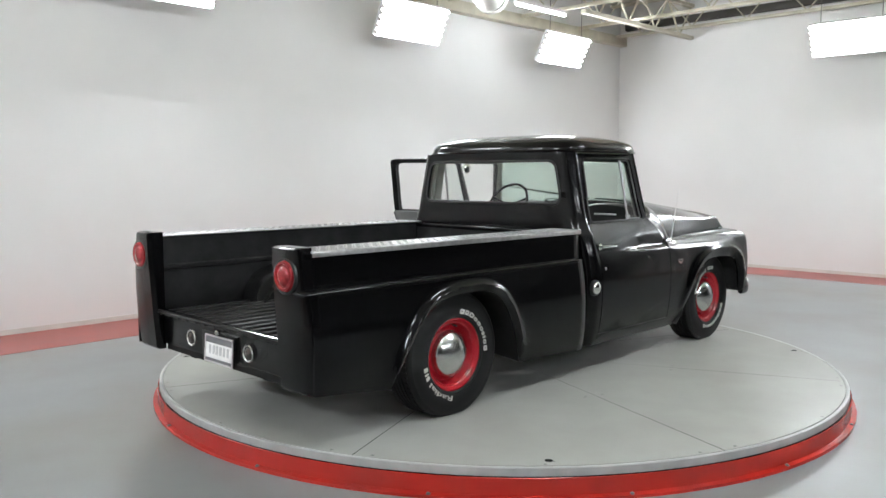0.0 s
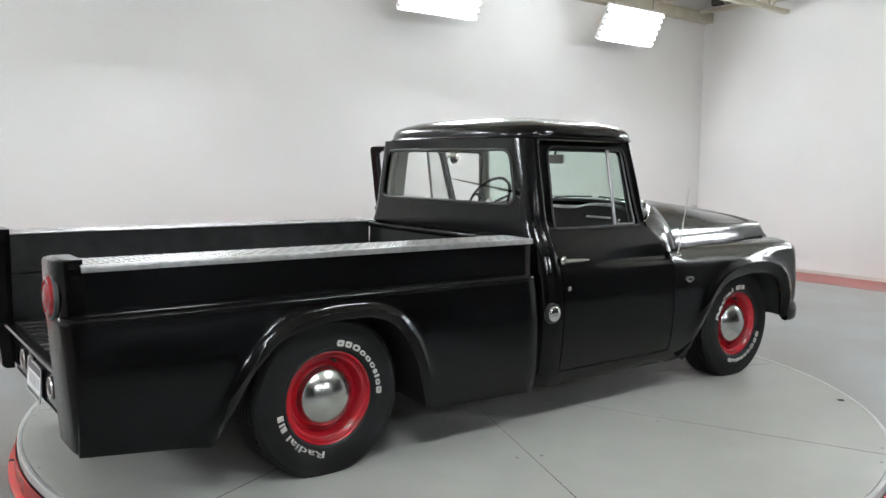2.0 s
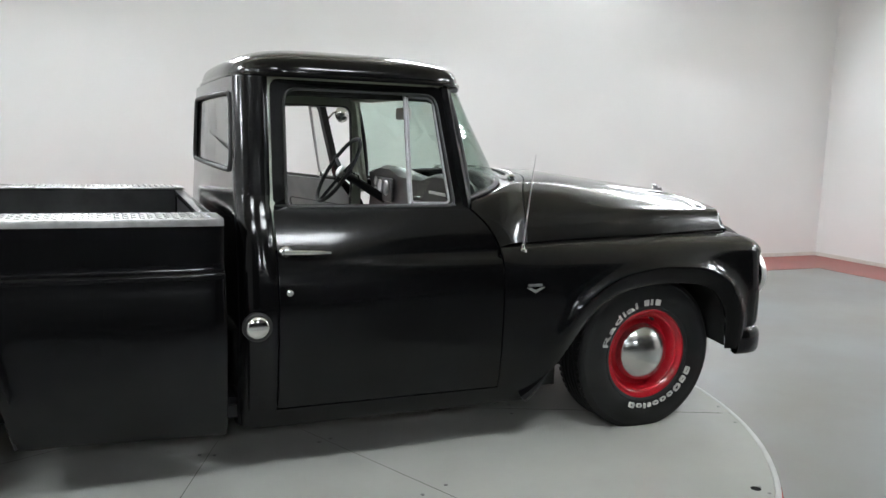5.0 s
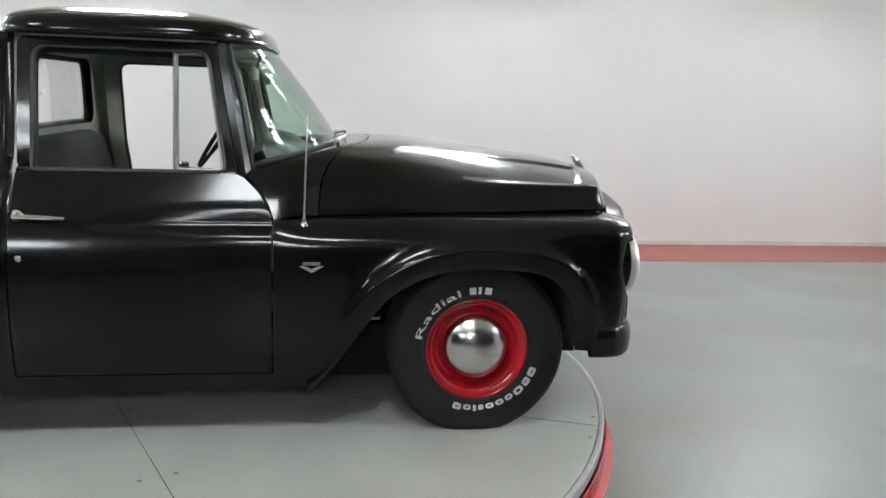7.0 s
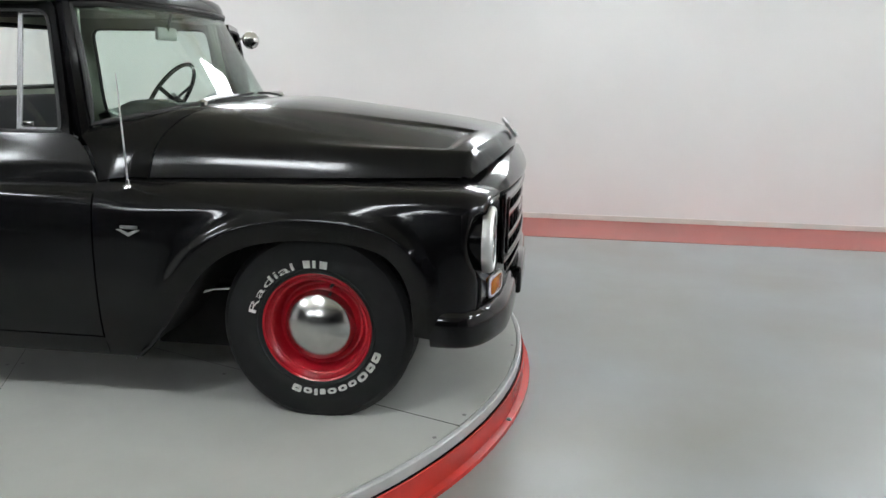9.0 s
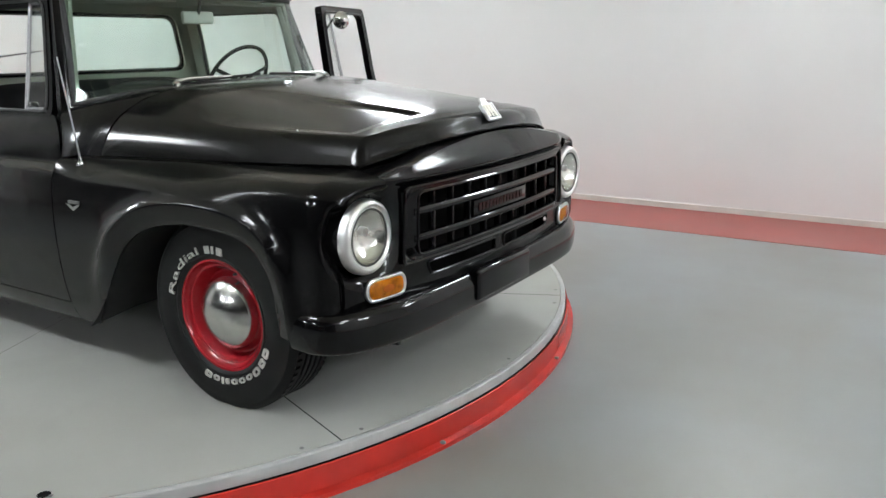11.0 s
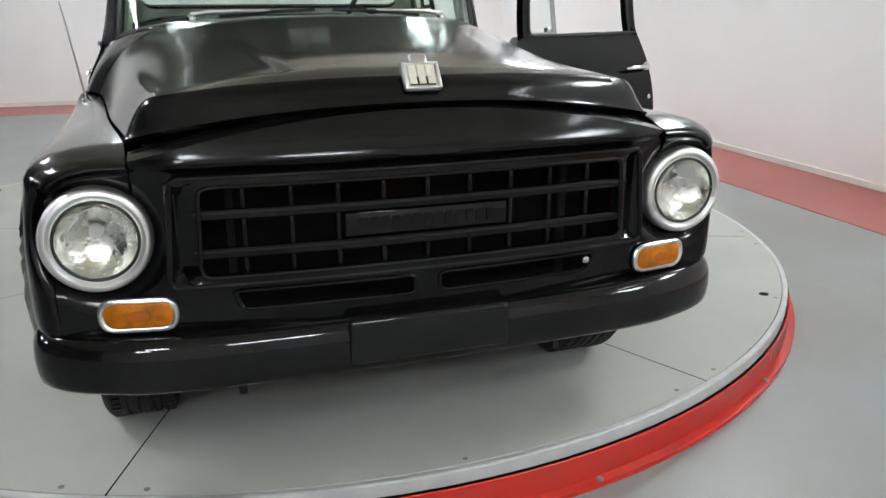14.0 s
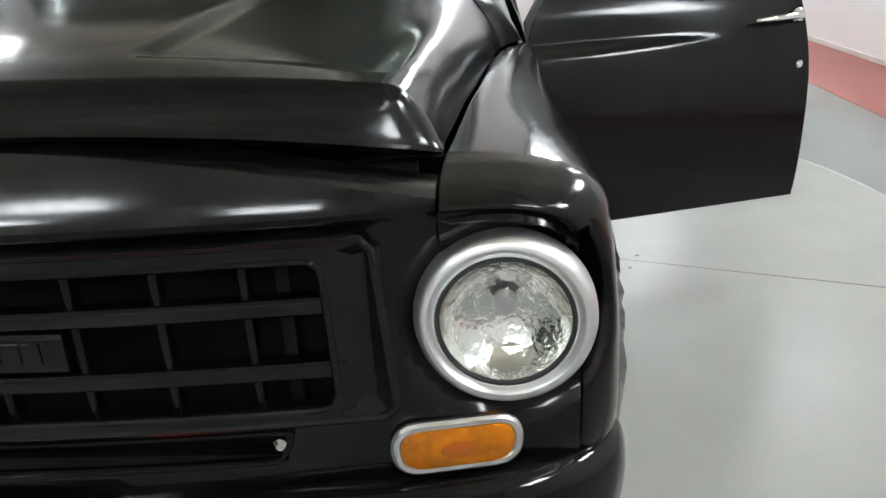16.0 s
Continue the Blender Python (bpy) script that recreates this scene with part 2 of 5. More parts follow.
def spline(xs, ys):
    """A smooth curve through points (monotone cubic)."""
    xs, ys = np.array(xs, float), np.array(ys, float)
    h, d = np.diff(xs), np.diff(ys) / np.diff(xs)
    m = np.zeros_like(xs)
    m[0], m[-1] = d[0], d[-1]
    for k in range(1, len(xs) - 1):
        if d[k - 1] * d[k] > 0:
            w1, w2 = 2 * h[k] + h[k - 1], h[k] + 2 * h[k - 1]
            m[k] = (w1 + w2) / (w1 / d[k - 1] + w2 / d[k])

    def f(x):
        x = min(max(x, xs[0]), xs[-1])
        k = min(int(np.searchsorted(xs, x, side="right")) - 1, len(xs) - 2)
        t = (x - xs[k]) / h[k]
        return ((2 * t ** 3 - 3 * t ** 2 + 1) * ys[k] + (t ** 3 - 2 * t ** 2 + t) * h[k] * m[k]
                + (-2 * t ** 3 + 3 * t ** 2) * ys[k + 1] + (t ** 3 - t ** 2) * h[k] * m[k + 1])
    return f


def along(points, n):
    """n points evenly along a smooth curve through points of any dimension."""
    P = np.array(points, float)
    s = np.r_[0, np.cumsum(np.linalg.norm(np.diff(P, axis=0), axis=1))]
    fs = [spline(s, P[:, k]) for k in range(P.shape[1])]
    return [np.array([f(v) for f in fs]) for v in np.linspace(0, s[-1], n)]


def smooth01(a, b, x):
    t = min(max((x - a) / (b - a), 0), 1)
    return t * t * (3 - 2 * t)


def rounded(corners, radius, n=6):
    """A loop of 2D points round a polygon with rounded corners."""
    out = []
    C = [np.array(c, float) for c in corners]
    for k, c in enumerate(C):
        a, b = C[k - 1] - c, C[(k + 1) % len(C)] - c
        r = radius[k] if isinstance(radius, (list, tuple)) else radius
        ra, rb = min(r, np.linalg.norm(a) / 2.01), min(r, np.linalg.norm(b) / 2.01)
        p, q = c + a / np.linalg.norm(a) * ra, c + b / np.linalg.norm(b) * rb
        for t in np.linspace(0, 1, n):
            out.append((1 - t) ** 2 * p + 2 * t * (1 - t) * c + t * t * q)
    return out


def band(inner, outer, rings, place, thick, inward):
    """A closed band between two loops with equally many points, laid on a surface place(u, v)."""
    rows = []
    for a, b in zip(inner, outer):
        rows.append([place(*(np.array(a) * (1 - t) + np.array(b) * t)) for t in np.linspace(0, 1, rings)])
    rows.append(rows[0])
    return clean(sheet(rows, thick, inward), 1e-4)


def bars(width, height, count, fill, rng):
    """Spans across a width that stand for unreadable letters: (from, to) pairs."""
    step = width / count
    return [(-width / 2 + k * step + step * (1 - fill) / 2, -width / 2 + (k + 1) * step - step * (1 - fill) / 2 * rng.uniform(0.6, 1.2)) for k in range(count)]


# ---- the hall ----
WEST, EAST, SOUTH, NORTH, HIGH = -6.6, 10.56, -18.0, 4.67, 4.95
single("floor", box((WEST - 0.2, SOUTH - 0.2, -0.2), (EAST + 0.2, NORTH + 0.2, 0)), FLOOR, "grey painted concrete floor with faint scuffs and joints", "floor", kind="structure", smooth=0)
OPEN = -6.4
for name, lo, hi in (("wall_north", (WEST, NORTH, 0), (EAST, NORTH + 0.2, HIGH)), ("wall_east", (EAST, OPEN, 0), (EAST + 0.2, NORTH + 0.2, HIGH)), ("wall_west", (WEST - 0.2, OPEN, 0), (WEST, NORTH + 0.2, HIGH))):
    single(name, box(lo, hi), WALL, "plain white painted studio wall", "wall", kind="structure", smooth=0)
# added walls out of view, dark to hold down bounce and reflections
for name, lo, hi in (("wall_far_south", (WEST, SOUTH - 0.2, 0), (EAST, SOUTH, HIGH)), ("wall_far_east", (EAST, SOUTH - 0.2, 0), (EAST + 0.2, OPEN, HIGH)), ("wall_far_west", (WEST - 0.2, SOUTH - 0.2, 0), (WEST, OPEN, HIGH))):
    single(name, box(lo, hi), UNSEEN_DARK, "unseen dark wall added to keep the truck's side reflections black", "wall", kind="structure", smooth=0)
single("ceiling", box((WEST - 0.2, OPEN, HIGH), (EAST + 0.2, NORTH + 0.2, HIGH + 0.15)), CEILING, "cream painted roof deck above open joists", "ceiling", kind="structure", smooth=0)
# added dark cover out of view, closing the south end against light
single("ceiling_far", box((WEST - 0.2, SOUTH - 0.2, HIGH), (EAST + 0.2, OPEN, HIGH + 0.15)), UNSEEN_DARK, "unseen dark cover added to cut bounce light and reflections from the south", "ceiling", kind="structure", smooth=0)
LANE = 0.97
for name, lo, hi in (("floor_stripe_north", (WEST, NORTH - LANE, 0.0), (EAST, NORTH, 0.003)),  
                     ("floor_stripe_east", (EAST - LANE, OPEN, 0.0), (EAST, NORTH - LANE, 0.003)), ("floor_stripe_west", (WEST, OPEN, 0.0), (WEST + LANE, NORTH - LANE, 0.003))):
    single(name, box(lo, hi), STRIPE, "faded red painted border stripe on the floor", "floor stripe", kind="structure", smooth=0)
for name, lo, hi in (("baseboard_north", (WEST, NORTH - 0.014, 0.003), (EAST - 0.014, NORTH, 0.055)), ("baseboard_east", (EAST - 0.014, OPEN, 0.003), (EAST, NORTH, 0.055)),
                     ("baseboard_west", (WEST, OPEN, 0.003), (WEST + 0.014, NORTH - 0.014, 0.055))):
    single(name, box(lo, hi), TRIM_WHITE, "low off-white strip at the foot of the wall", "baseboard", kind="structure", smooth=0)
# steel under the roof
single("wall_beam", box((WEST, NORTH - 0.16, 4.16), (EAST, NORTH, 4.34), 0.01), STEEL_CREAM, "cream painted steel ledge along the wall top", "beam", kind="structure")
single("wall_beam", box((EAST - 0.1, OPEN, 4.45), (EAST, NORTH - 0.16, 4.58), 0.01), material("dark_steel", (0.05, 0.045, 0.04), 0.6), "dark steel ledge under the roof edge", "beam", kind="structure")


def joist(x):
    """An open-web steel joist across the hall."""
    ob = thing("roof_joist", (x, 0, 4.3), "cream painted open-web steel roof joist", "joist", "roof joists")
    for z in (4.28, 4.86):
        for dx in (-0.03, 0.012):
            part("chord", box((x + dx, SOUTH, z), (x + dx + 0.02, NORTH - 0.02, z + 0.05)), STEEL_CREAM, ob, smooth=0)
    web = None
    n = 44
    step = (NORTH - SOUTH - 0.4) / n
    for k in range(n):
        y = SOUTH + 0.2 + k * step
        web = tube([(x, y, 4.31 if k % 2 else 4.87), (x, y + step, 4.87 if k % 2 else 4.31)], 0.011, 6, web)
    part("web", web, STEEL_CREAM, ob)
    return ob


for x in (-5.0, -2.9, -0.8, 1.3, 3.4, 5.5, 7.3, 8.9, 10.2):
    joist(x)
girder = thing("roof_girder", (8.2, 0.8, 4.1), "cream painted steel truss girder under the joists", "girder")
part("chord", box((7.1, 3.10, 4.14), (EAST, 3.20, 4.2)), STEEL_CREAM, girder, smooth=0)
part("chord", box((7.1, 3.10, 4.72), (EAST, 3.20, 4.78)), STEEL_CREAM, girder, smooth=0)
web = None
for k in range(8):
    x = 7.1 + k * 0.43
    web = tube([(x, 3.15, 4.17 if k % 2 else 4.75), (x + 0.43, 3.15, 4.75 if k % 2 else 4.17)], 0.018, 6, web)
part("web", web, STEEL_CREAM, girder)
duct = thing("air_duct", (5.2, 2.6, 4.3), "fat white round air duct under the roof", "air duct")
part("pipe", tube([(2.0, 1.4, 4.27), (4.2, 2.9, 4.27), (5.6, 3.75, 4.27)], 0.24, 20), DUCT, duct)
part("collar", tube([(5.54, 3.71, 4.27), (5.68, 3.80, 4.27)], 0.26, 20), DUCT, duct)


def fixture(place, yaw, tilt=27):
    """A six-tube fluorescent high-bay lamp that hangs from the roof and faces the turntable; a few are added out of
    view as fill.
    """
    ob = thing("fluorescent_fixture", place, "white six-tube fluorescent lamp hung near the roof, lit", "ceiling lamp", "fluorescent fixtures round the turntable")
    turn = Matrix.Translation(place) @ Matrix.Rotation(radians(yaw), 4, "Z") @ Matrix.Rotation(radians(tilt), 4, "X")
    tray = box((-0.61, 0.0, -0.27), (0.61, 0.05, 0.27), 0.008)
    for s in (-1, 1):
        tray = box((-0.61, -0.05, s * 0.27 - 0.006), (0.61, 0.0, s * 0.27 + 0.006), bm=tray)
    part("tray", moved(tray, turn), TRAY, ob)
    for k in range(6):
        z = -0.225 + 0.09 * k
        part("tube", moved(tube([(-0.595, -0.03, z), (0.595, -0.03, z)], 0.019, 8), turn), TUBE, ob, "glowing fluorescent tube")
    for s in (-1, 1):
        for k in range(6):
            z = -0.225 + 0.09 * k
            part("lamp_socket", moved(box((s * 0.603 - 0.012, -0.05, z - 0.02), (s * 0.603 + 0.012, 0.0, z + 0.02)), turn), TRIM_WHITE, ob, smooth=0)
        top = turn @ Vector((s * 0.45, 0.05, 0.2))
        part("hanger", tube([top, (top.x, top.y, HIGH)], 0.006, 6), SCREW, ob)
    return ob


# the west one at y 2.9 is added, unseen, to brighten the truck's rear
for x, y, yaw in ((-2.9, 4.15, 0), (0.75, 4.15, 0), (4.40, 4.15, 0), (7.97, 4.15, 0), (10.03, 0.18, -90), (10.03, -3.45, -90), (-6.1, 2.9, 90), (-6.1, -0.9, 90), (-1.6, -9.2, 180), (2.0, -9.2, 180)):
    fixture((x, y, 3.79 if x > -6 else 3.45), yaw)
# the one at x 8.7 is an added, unseen fill for the truck's front
for x, y, yaw in ((-1.3, -3.7, 180), (2.3, -3.7, 180), (8.7, -2.2, -90)):
    fixture((x, y, 4.15), yaw, 60 if yaw > 0 else 45)
strip = thing("strip_light", (6.4, 3.2, 4.12), "narrow white fluorescent strip light under the roof", "strip light")
part("body", box((5.7, 3.30, 4.12), (6.9, 3.40, 4.17), 0.006), TRAY, strip)
part("tube", tube([(5.72, 3.35, 4.10), (6.88, 3.35, 4.10)], 0.018, 8), TUBE, strip)

# ---- the turntable ----
TC, TR, TOP = Vector((1.474, 0.054, 0)), 2.640, 0.163
table = thing("turntable", (TC.x, TC.y, 0), "round vehicle turntable with pale grey deck and red skirt", "turntable")
for k in range(8):
    a0, a1 = radians(24 + 45 * k) + 0.0011, radians(24 + 45 * (k + 1)) - 0.0011
    rows = []
    for t in np.linspace(a0, a1, 16):
        c, s = math.cos(t), math.sin(t)
        rows.append([(TC.x + r * c, TC.y + r * s, z) for r, z in ((0.02, TOP - 0.012), (0.02, TOP), (1.4, TOP), (TR - 0.027, TOP), (TR - 0.025, TOP - 0.012))])
    bm = faces_from(rows)
    part("deck_plate", clean(bm), DECK, table, smooth=20)
edge = lathe([(TR - 0.024, TOP - 0.045), (TR - 0.024, TOP - 0.003), (TR - 0.021, TOP - 0.001), (TR - 0.005, TOP - 0.001), (TR, TOP - 0.005), (TR, TOP - 0.046), (TR - 0.024, TOP - 0.046)], 128)
part("edge_band", moved(edge, Matrix.Translation(TC)), EDGE_STEEL, table)
part("core", moved(lathe([(0, TOP - 0.05), (TR - 0.04, TOP - 0.05), (TR - 0.04, 0.01), (0, 0.01)], 96), Matrix.Translation(TC)), GAP_SHADE, table)
part("sub_deck", moved(lathe([(0, TOP - 0.014), (TR - 0.055, TOP - 0.014), (TR - 0.055, TOP - 0.048), (0, TOP - 0.048)], 96), Matrix.Translation(TC)), GAP_SHADE, table)
RR = TR + 0.012
skirt = lathe([(RR - 0.006, 0.0), (RR - 0.006, 0.112), (RR, 0.115), (RR + 0.003, 0.112), (RR + 0.003, 0.022), (RR + 0.035, 0.018), (RR + 0.036, 0.0)], 128)
part("skirt", moved(skirt, Matrix.Translation(TC)), RING_RED, table, "glossy red painted steel skirt")
for k in range(16):
    a = radians(11 + 22.5 * k)
    m = Matrix.Translation(TC + Vector(((RR + 0.02) * math.cos(a), (RR + 0.02) * math.sin(a), 0.016)))
    part("skirt_bolt", lathe([(0.012, 0), (0.012, 0.008), (0.005, 0.013), (0, 0.013)], 10, m=m), SCREW, table)
for k in range(8):
    a = radians(24 + 45 * k)
    marks = [(a + d, r, 0.009) for d in (-0.055, 0.04) for r in (TR - 0.055, 1.42, 0.7)] + [(a + radians(22.5), TR - 0.05, 0.008)]
    if k % 2 == 0:
        marks += [(a + radians(23.6), TR - 0.09, 0.009)]
        m = Matrix.Translation(TC + Vector((2.537 * math.cos(a + radians(23.1)), 2.537 * math.sin(a + radians(23.1)), TOP)))
        part("lifting_eye", lathe([(0.022, -0.002), (0.022, 0.001), (0.017, 0.0012), (0.014, 0.0005), (0, 0.0005)], 14, m=m), GAP_SHADE, table)
    for b, r, size in marks:
        m = Matrix.Translation(TC + Vector((r * math.cos(b), r * math.sin(b), TOP)))
        part("deck_screw", lathe([(size, -0.002), (size, 0.001), (0, 0.0015)], 10, m=m), SCREW, table)

# ---- the pickup ----
truck = thing("pickup_truck", (1.45, 0, TOP), "satin black vintage pickup with red steel wheels, driver's door open", "pickup truck")
AXLE = 3.33

# half width of cab, doors and front fenders by height
SIDE = spline([0.36, 0.42, 0.50, 0.62, 0.75, 0.85, 0.93, 1.0, 1.05, 1.085, 1.12, 1.17, 1.22, 1.27, 1.31, 1.55, 1.82],
              [0.915, 0.945, 0.968, 0.985, 0.993, 0.994, 0.989, 0.9755, 0.961, 0.9485, 0.934, 0.910, 0.881, 0.849, 0.829, 0.786, 0.740])
# towards the cowl the belt folds into a crease
SIDE_FOLD = spline([0.36, 0.42, 0.50, 0.62, 0.75, 0.85, 0.93, 1.0, 1.03, 1.05, 1.064, 1.074, 1.082, 1.10, 1.12, 1.14, 1.158, 1.18, 1.21, 1.25, 1.31, 1.55, 1.82],
                   [0.915, 0.945, 0.968, 0.985, 0.993, 0.994, 0.989, 0.982, 0.976, 0.968, 0.954, 0.934, 0.922, 0.9195, 0.916, 0.912, 0.908, 0.899, 0.884, 0.864, 0.838, 0.787, 0.740])


def side(x, z):
    k = smooth01(1.65, 2.35, x)
    return SIDE(z) * (1 - k) + SIDE_FOLD(z) * k


ARCH_F = along([(2.60, 0.385), (2.66, 0.44), (2.73, 0.53), (2.83, 0.67), (2.92, 0.785), (3.03, 0.86), (3.16, 0.902), (3.32, 0.918), (3.50, 0.91), (3.62, 0.875), (3.69, 0.80), (3.72, 0.72), (3.735, 0.57)], 44)
ARCH_R = along([(-0.61, 0.455), (-0.55, 0.55), (-0.48, 0.66), (-0.42, 0.75), (-0.34, 0.83), (-0.25, 0.885), (-0.12, 0.918), (0.02, 0.93), (0.15, 0.928), (0.24, 0.91), (0.31, 0.872), (0.37, 0.80), (0.42, 0.71), (0.465, 0.58), (0.505, 0.42)], 44)


def brow(arch, x, z, crest, high, fade):
    """How far the lip round a wheel arch stands out at a place on the side."""
    d = min(math.hypot(x - a, z - b) for a, b in arch)
    up = high * (d / crest) ** 0.7 if d < crest else high * math.exp(-(d - crest) / fade)
    return up


def bottom_at(arch, x, floor_line):
    xs = [p[0] for p in arch]
    if xs[0] < x < xs[-1]:
        return float(np.interp(x, xs, [p[1] for p in arch]))
    return floor_line(x)


def mirrored(rows, s):
    return [[(p[0], p[1] * s, p[2]) for p in r] for r in rows]


# front fenders
SEAM_Y = spline([2.459, 2.55, 2.64, 2.8, 3.4, 3.95], [0.928, 0.892, 0.860, 0.838, 0.788, 0.735])
SEAM_Z = spline([2.4, 2.63, 3.4, 3.95], [1.105, 1.112, 1.128, 1.135])


def fender_rows():
    rows = []
    cols = [(x, 0.0) for x in sorted(set([2.459, 2.48, 2.53, 2.57] + [float(p[0]) for p in ARCH_F] + list(np.linspace(3.735, 3.87, 7))))]
    cols += [(3.87, a) for a in np.linspace(6, 92, 16)]
    for x0, ang in cols:
        x = x0 + 0.10 * math.sin(radians(ang))
        inset = 0.062 * (1 - math.cos(radians(ang)))
        low = bottom_at(ARCH_F, x0, lambda v: 0.385 if v < 3 else 0.56)
        col = []
        for t in np.linspace(0, 1, 16):
            z = low + (1.03 - low) * t ** 0.8
            y = side(x0, z) - inset + 0.008 * smooth01(3.55, 3.87, x0)
            fade = smooth01(2.62, 2.85, x0) * (1 - smooth01(20, 80, ang))
            y += brow(ARCH_F, x0, z, 0.085, 0.034, 0.028) * fade * smooth01(0.3, 0.62, z)
            tuck = 0.03 * (1 - smooth01(0.58, 0.70, z)) * smooth01(3.80, 3.90, x)
            scoop = 0.045 * (1 - smooth01(0.118, 0.178, math.hypot(y - 0.825, z - 0.918))) * smooth01(15, 60, ang)
            back = 0.10 * max(z - 0.92, 0) * smooth01(40, 90, ang)
            col.append((x - tuck - scoop - back, y - tuck * 0.5, z))
        y0 = col[-1][1]
        front = smooth01(30, 90, ang)
        for t in (0.12, 0.25, 0.4, 0.55, 0.7, 0.85, 1.0):
            ys = SEAM_Y(x)
            full = smooth01(3.2, 3.8, x0)
            run = (1 - (1 - t) ** 1.3) * (1 - full) + (1 - math.cos(t * math.pi / 2) ** 0.85) * full
            y = y0 + (ys + 0.004 - y0) * run
            z = 1.03 + (SEAM_Z(x) - 1.03) * math.sin(t * math.pi / 2) ** 0.75
            sink = 1.6 * (1 - math.cos(radians(ang)))
            nose_x = 4.098 - 0.085 * (min(y, 0.78) / 0.75) ** 2 - 0.15 * max(y - 0.78, 0)
            scoop = 0.045 * (1 - smooth01(0.118, 0.178, math.hypot(y - 0.825, z - 0.918))) * smooth01(15, 60, ang)
            col.append((x - scoop + (nose_x - 3.968 + 0.010 * t) * front, y, z - (0.008 + 0.018 * math.sin(t * math.pi / 2)) * sink))
        rows.append(col)
    return rows


# bed sides
BED = spline([0.36, 0.45, 0.6, 0.75, 0.9, 1.02], [0.962, 0.980, 0.994, 0.996, 0.984, 0.962])


def bed_low(x):
    return float(np.interp(x, [-1.14, -0.61, 0.505, 1.235], [0.515, 0.455, 0.42, 0.39]))


def bed_rows():
    rows = []
    xs = sorted(set([-1.14, -1.12, -1.0, -0.9, -0.8, -0.7, -0.64] + [float(p[0]) for p in ARCH_R] + [0.56, 0.64, 0.75, 0.9, 1.05, 1.17, 1.235, 1.248, 1.255]))
    for x in xs:
        low = bottom_at(ARCH_R, x, bed_low)
        col = []
        for t in np.linspace(0, 1, 14):
            z = low + (1.015 - low) * t ** 0.85
            y = BED(z) + brow(ARCH_R, x, z, 0.045, 0.026, 0.014)
            col.append((x, y, z))
        for z, y in ((1.024, 0.9625), (1.031, 0.9635), (1.037, 0.9625), (1.042, 0.959), (1.045, 0.953), (1.046, 0.944), (1.047, 0.937), (1.050, 0.932), (1.056, 0.930), (1.075, 0.929), (1.12, 0.928), (1.19, 0.926), (1.238, 0.925)):
            col.append((x, y, z))
        k = 0.012 * smooth01(1.235, 1.255, x)
        rows.append([(p[0], p[1] - k, p[2]) for p in col])
    return rows


for s in (-1, 1):
    lip = [(1.249, s * (BED(z) - 0.016), z) for z in np.linspace(0.395, 1.02, 12)] 
    part("bed_edge", tube(lip, 0.009, 8), PAINT, truck)
    fender = part("front_fender", sheet(mirrored(fender_rows(), s), 0.012, (3.3, 0, 0.8)), PAINT, truck, "satin black fender with a raised wheel-arch lip", smooth=60)
    bed_side = part("bed_side", sheet(mirrored(bed_rows(), s), 0.014, (0, 0, 0.9)), PAINT, truck, "satin black slab bed side with a rolled belt line")
    for arch, y0, y1 in ((ARCH_F, 0.975, 0.50), (ARCH_R, 0.985, 0.50)):
        rows = [[(p[0], s * y, p[1] + (0.03 if k else 0.004)) for k, y in enumerate((y0, (y0 + y1) / 2, y1))] for p in arch]
        part("wheel_well", sheet(rows, 0.01, (rows[0][0][0], 0, 3)), UNDER, truck)


# cab back, posts and rockers
CAB_SWELL = spline([1.0, 1.10, 1.22, 1.30, 1.42, 1.60, 1.82], [0.0, 0.012, 0.034, 0.040, 0.036, 0.028, 0.020])


def cab_back(u, z):
    """u runs from -1 to 1 round the back of the cab, from one door post to the other."""
    w = side(1.35, z) + CAB_SWELL(z)
    xr = 1.296 + 0.02 * max(z - 1.25, 0)
    a = abs(u)
    flat, corner = 0.72, 0.94
    r = 0.105
    if a <= flat:
        y = (w - r) * a / flat
        x = xr + 0.014 * (a / flat) ** 2
    elif a <= corner:
        t = (a - flat) / (corner - flat) * math.pi / 2
        y = w - r + r * math.sin(t)
        x = xr + 0.014 + r * 0.95 * (1 - math.cos(t))
    else:
        t = (a - corner) / (1 - corner)
        x0 = xr + 0.014 + r * 0.95
        x = x0 + (1.452 - x0) * t
        y = side(x, z) + CAB_SWELL(z) * (1 - smooth01(0.2, 0.9, t))
    return (x, math.copysign(y, u), z)


US = [-1, -0.985, -0.96, -0.93] + list(np.linspace(-0.91, -0.72, 8)) + list(np.linspace(-0.64, 0.64, 13)) + list(np.linspace(0.72, 0.91, 8)) + [0.93, 0.96, 0.985, 1]
cab = part("cab_shell", sheet([[cab_back(u, z) for z in (0.385, 0.42, 0.5, 0.62, 0.75, 0.85, 0.93, 1.0, 1.05, 1.09, 1.13, 1.17, 1.21, 1.25, 1.29, 1.335)] for u in US], 0.02, (1.9, 0, 0.9)), PAINT, truck)
hole = rounded([(-0.70, 1.425), (0.70, 1.425), (0.70, 1.747), (-0.70, 1.747)], 0.075, 8)


def frame_of(loop, lo, hi):
    """The points of a surrounding rectangle that face those of a loop."""
    c = np.mean(loop, axis=0)
    out = []
    for p in loop:
        d = np.array(p) - c
        k = min((hi[0] - c[0]) / d[0] if d[0] > 1e-6 else 1e9, (lo[0] - c[0]) / d[0] if d[0] < -1e-6 else 1e9,
                (hi[1] - c[1]) / d[1] if d[1] > 1e-6 else 1e9, (lo[1] - c[1]) / d[1] if d[1] < -1e-6 else 1e9)
        out.append(c + d * k)
    return out


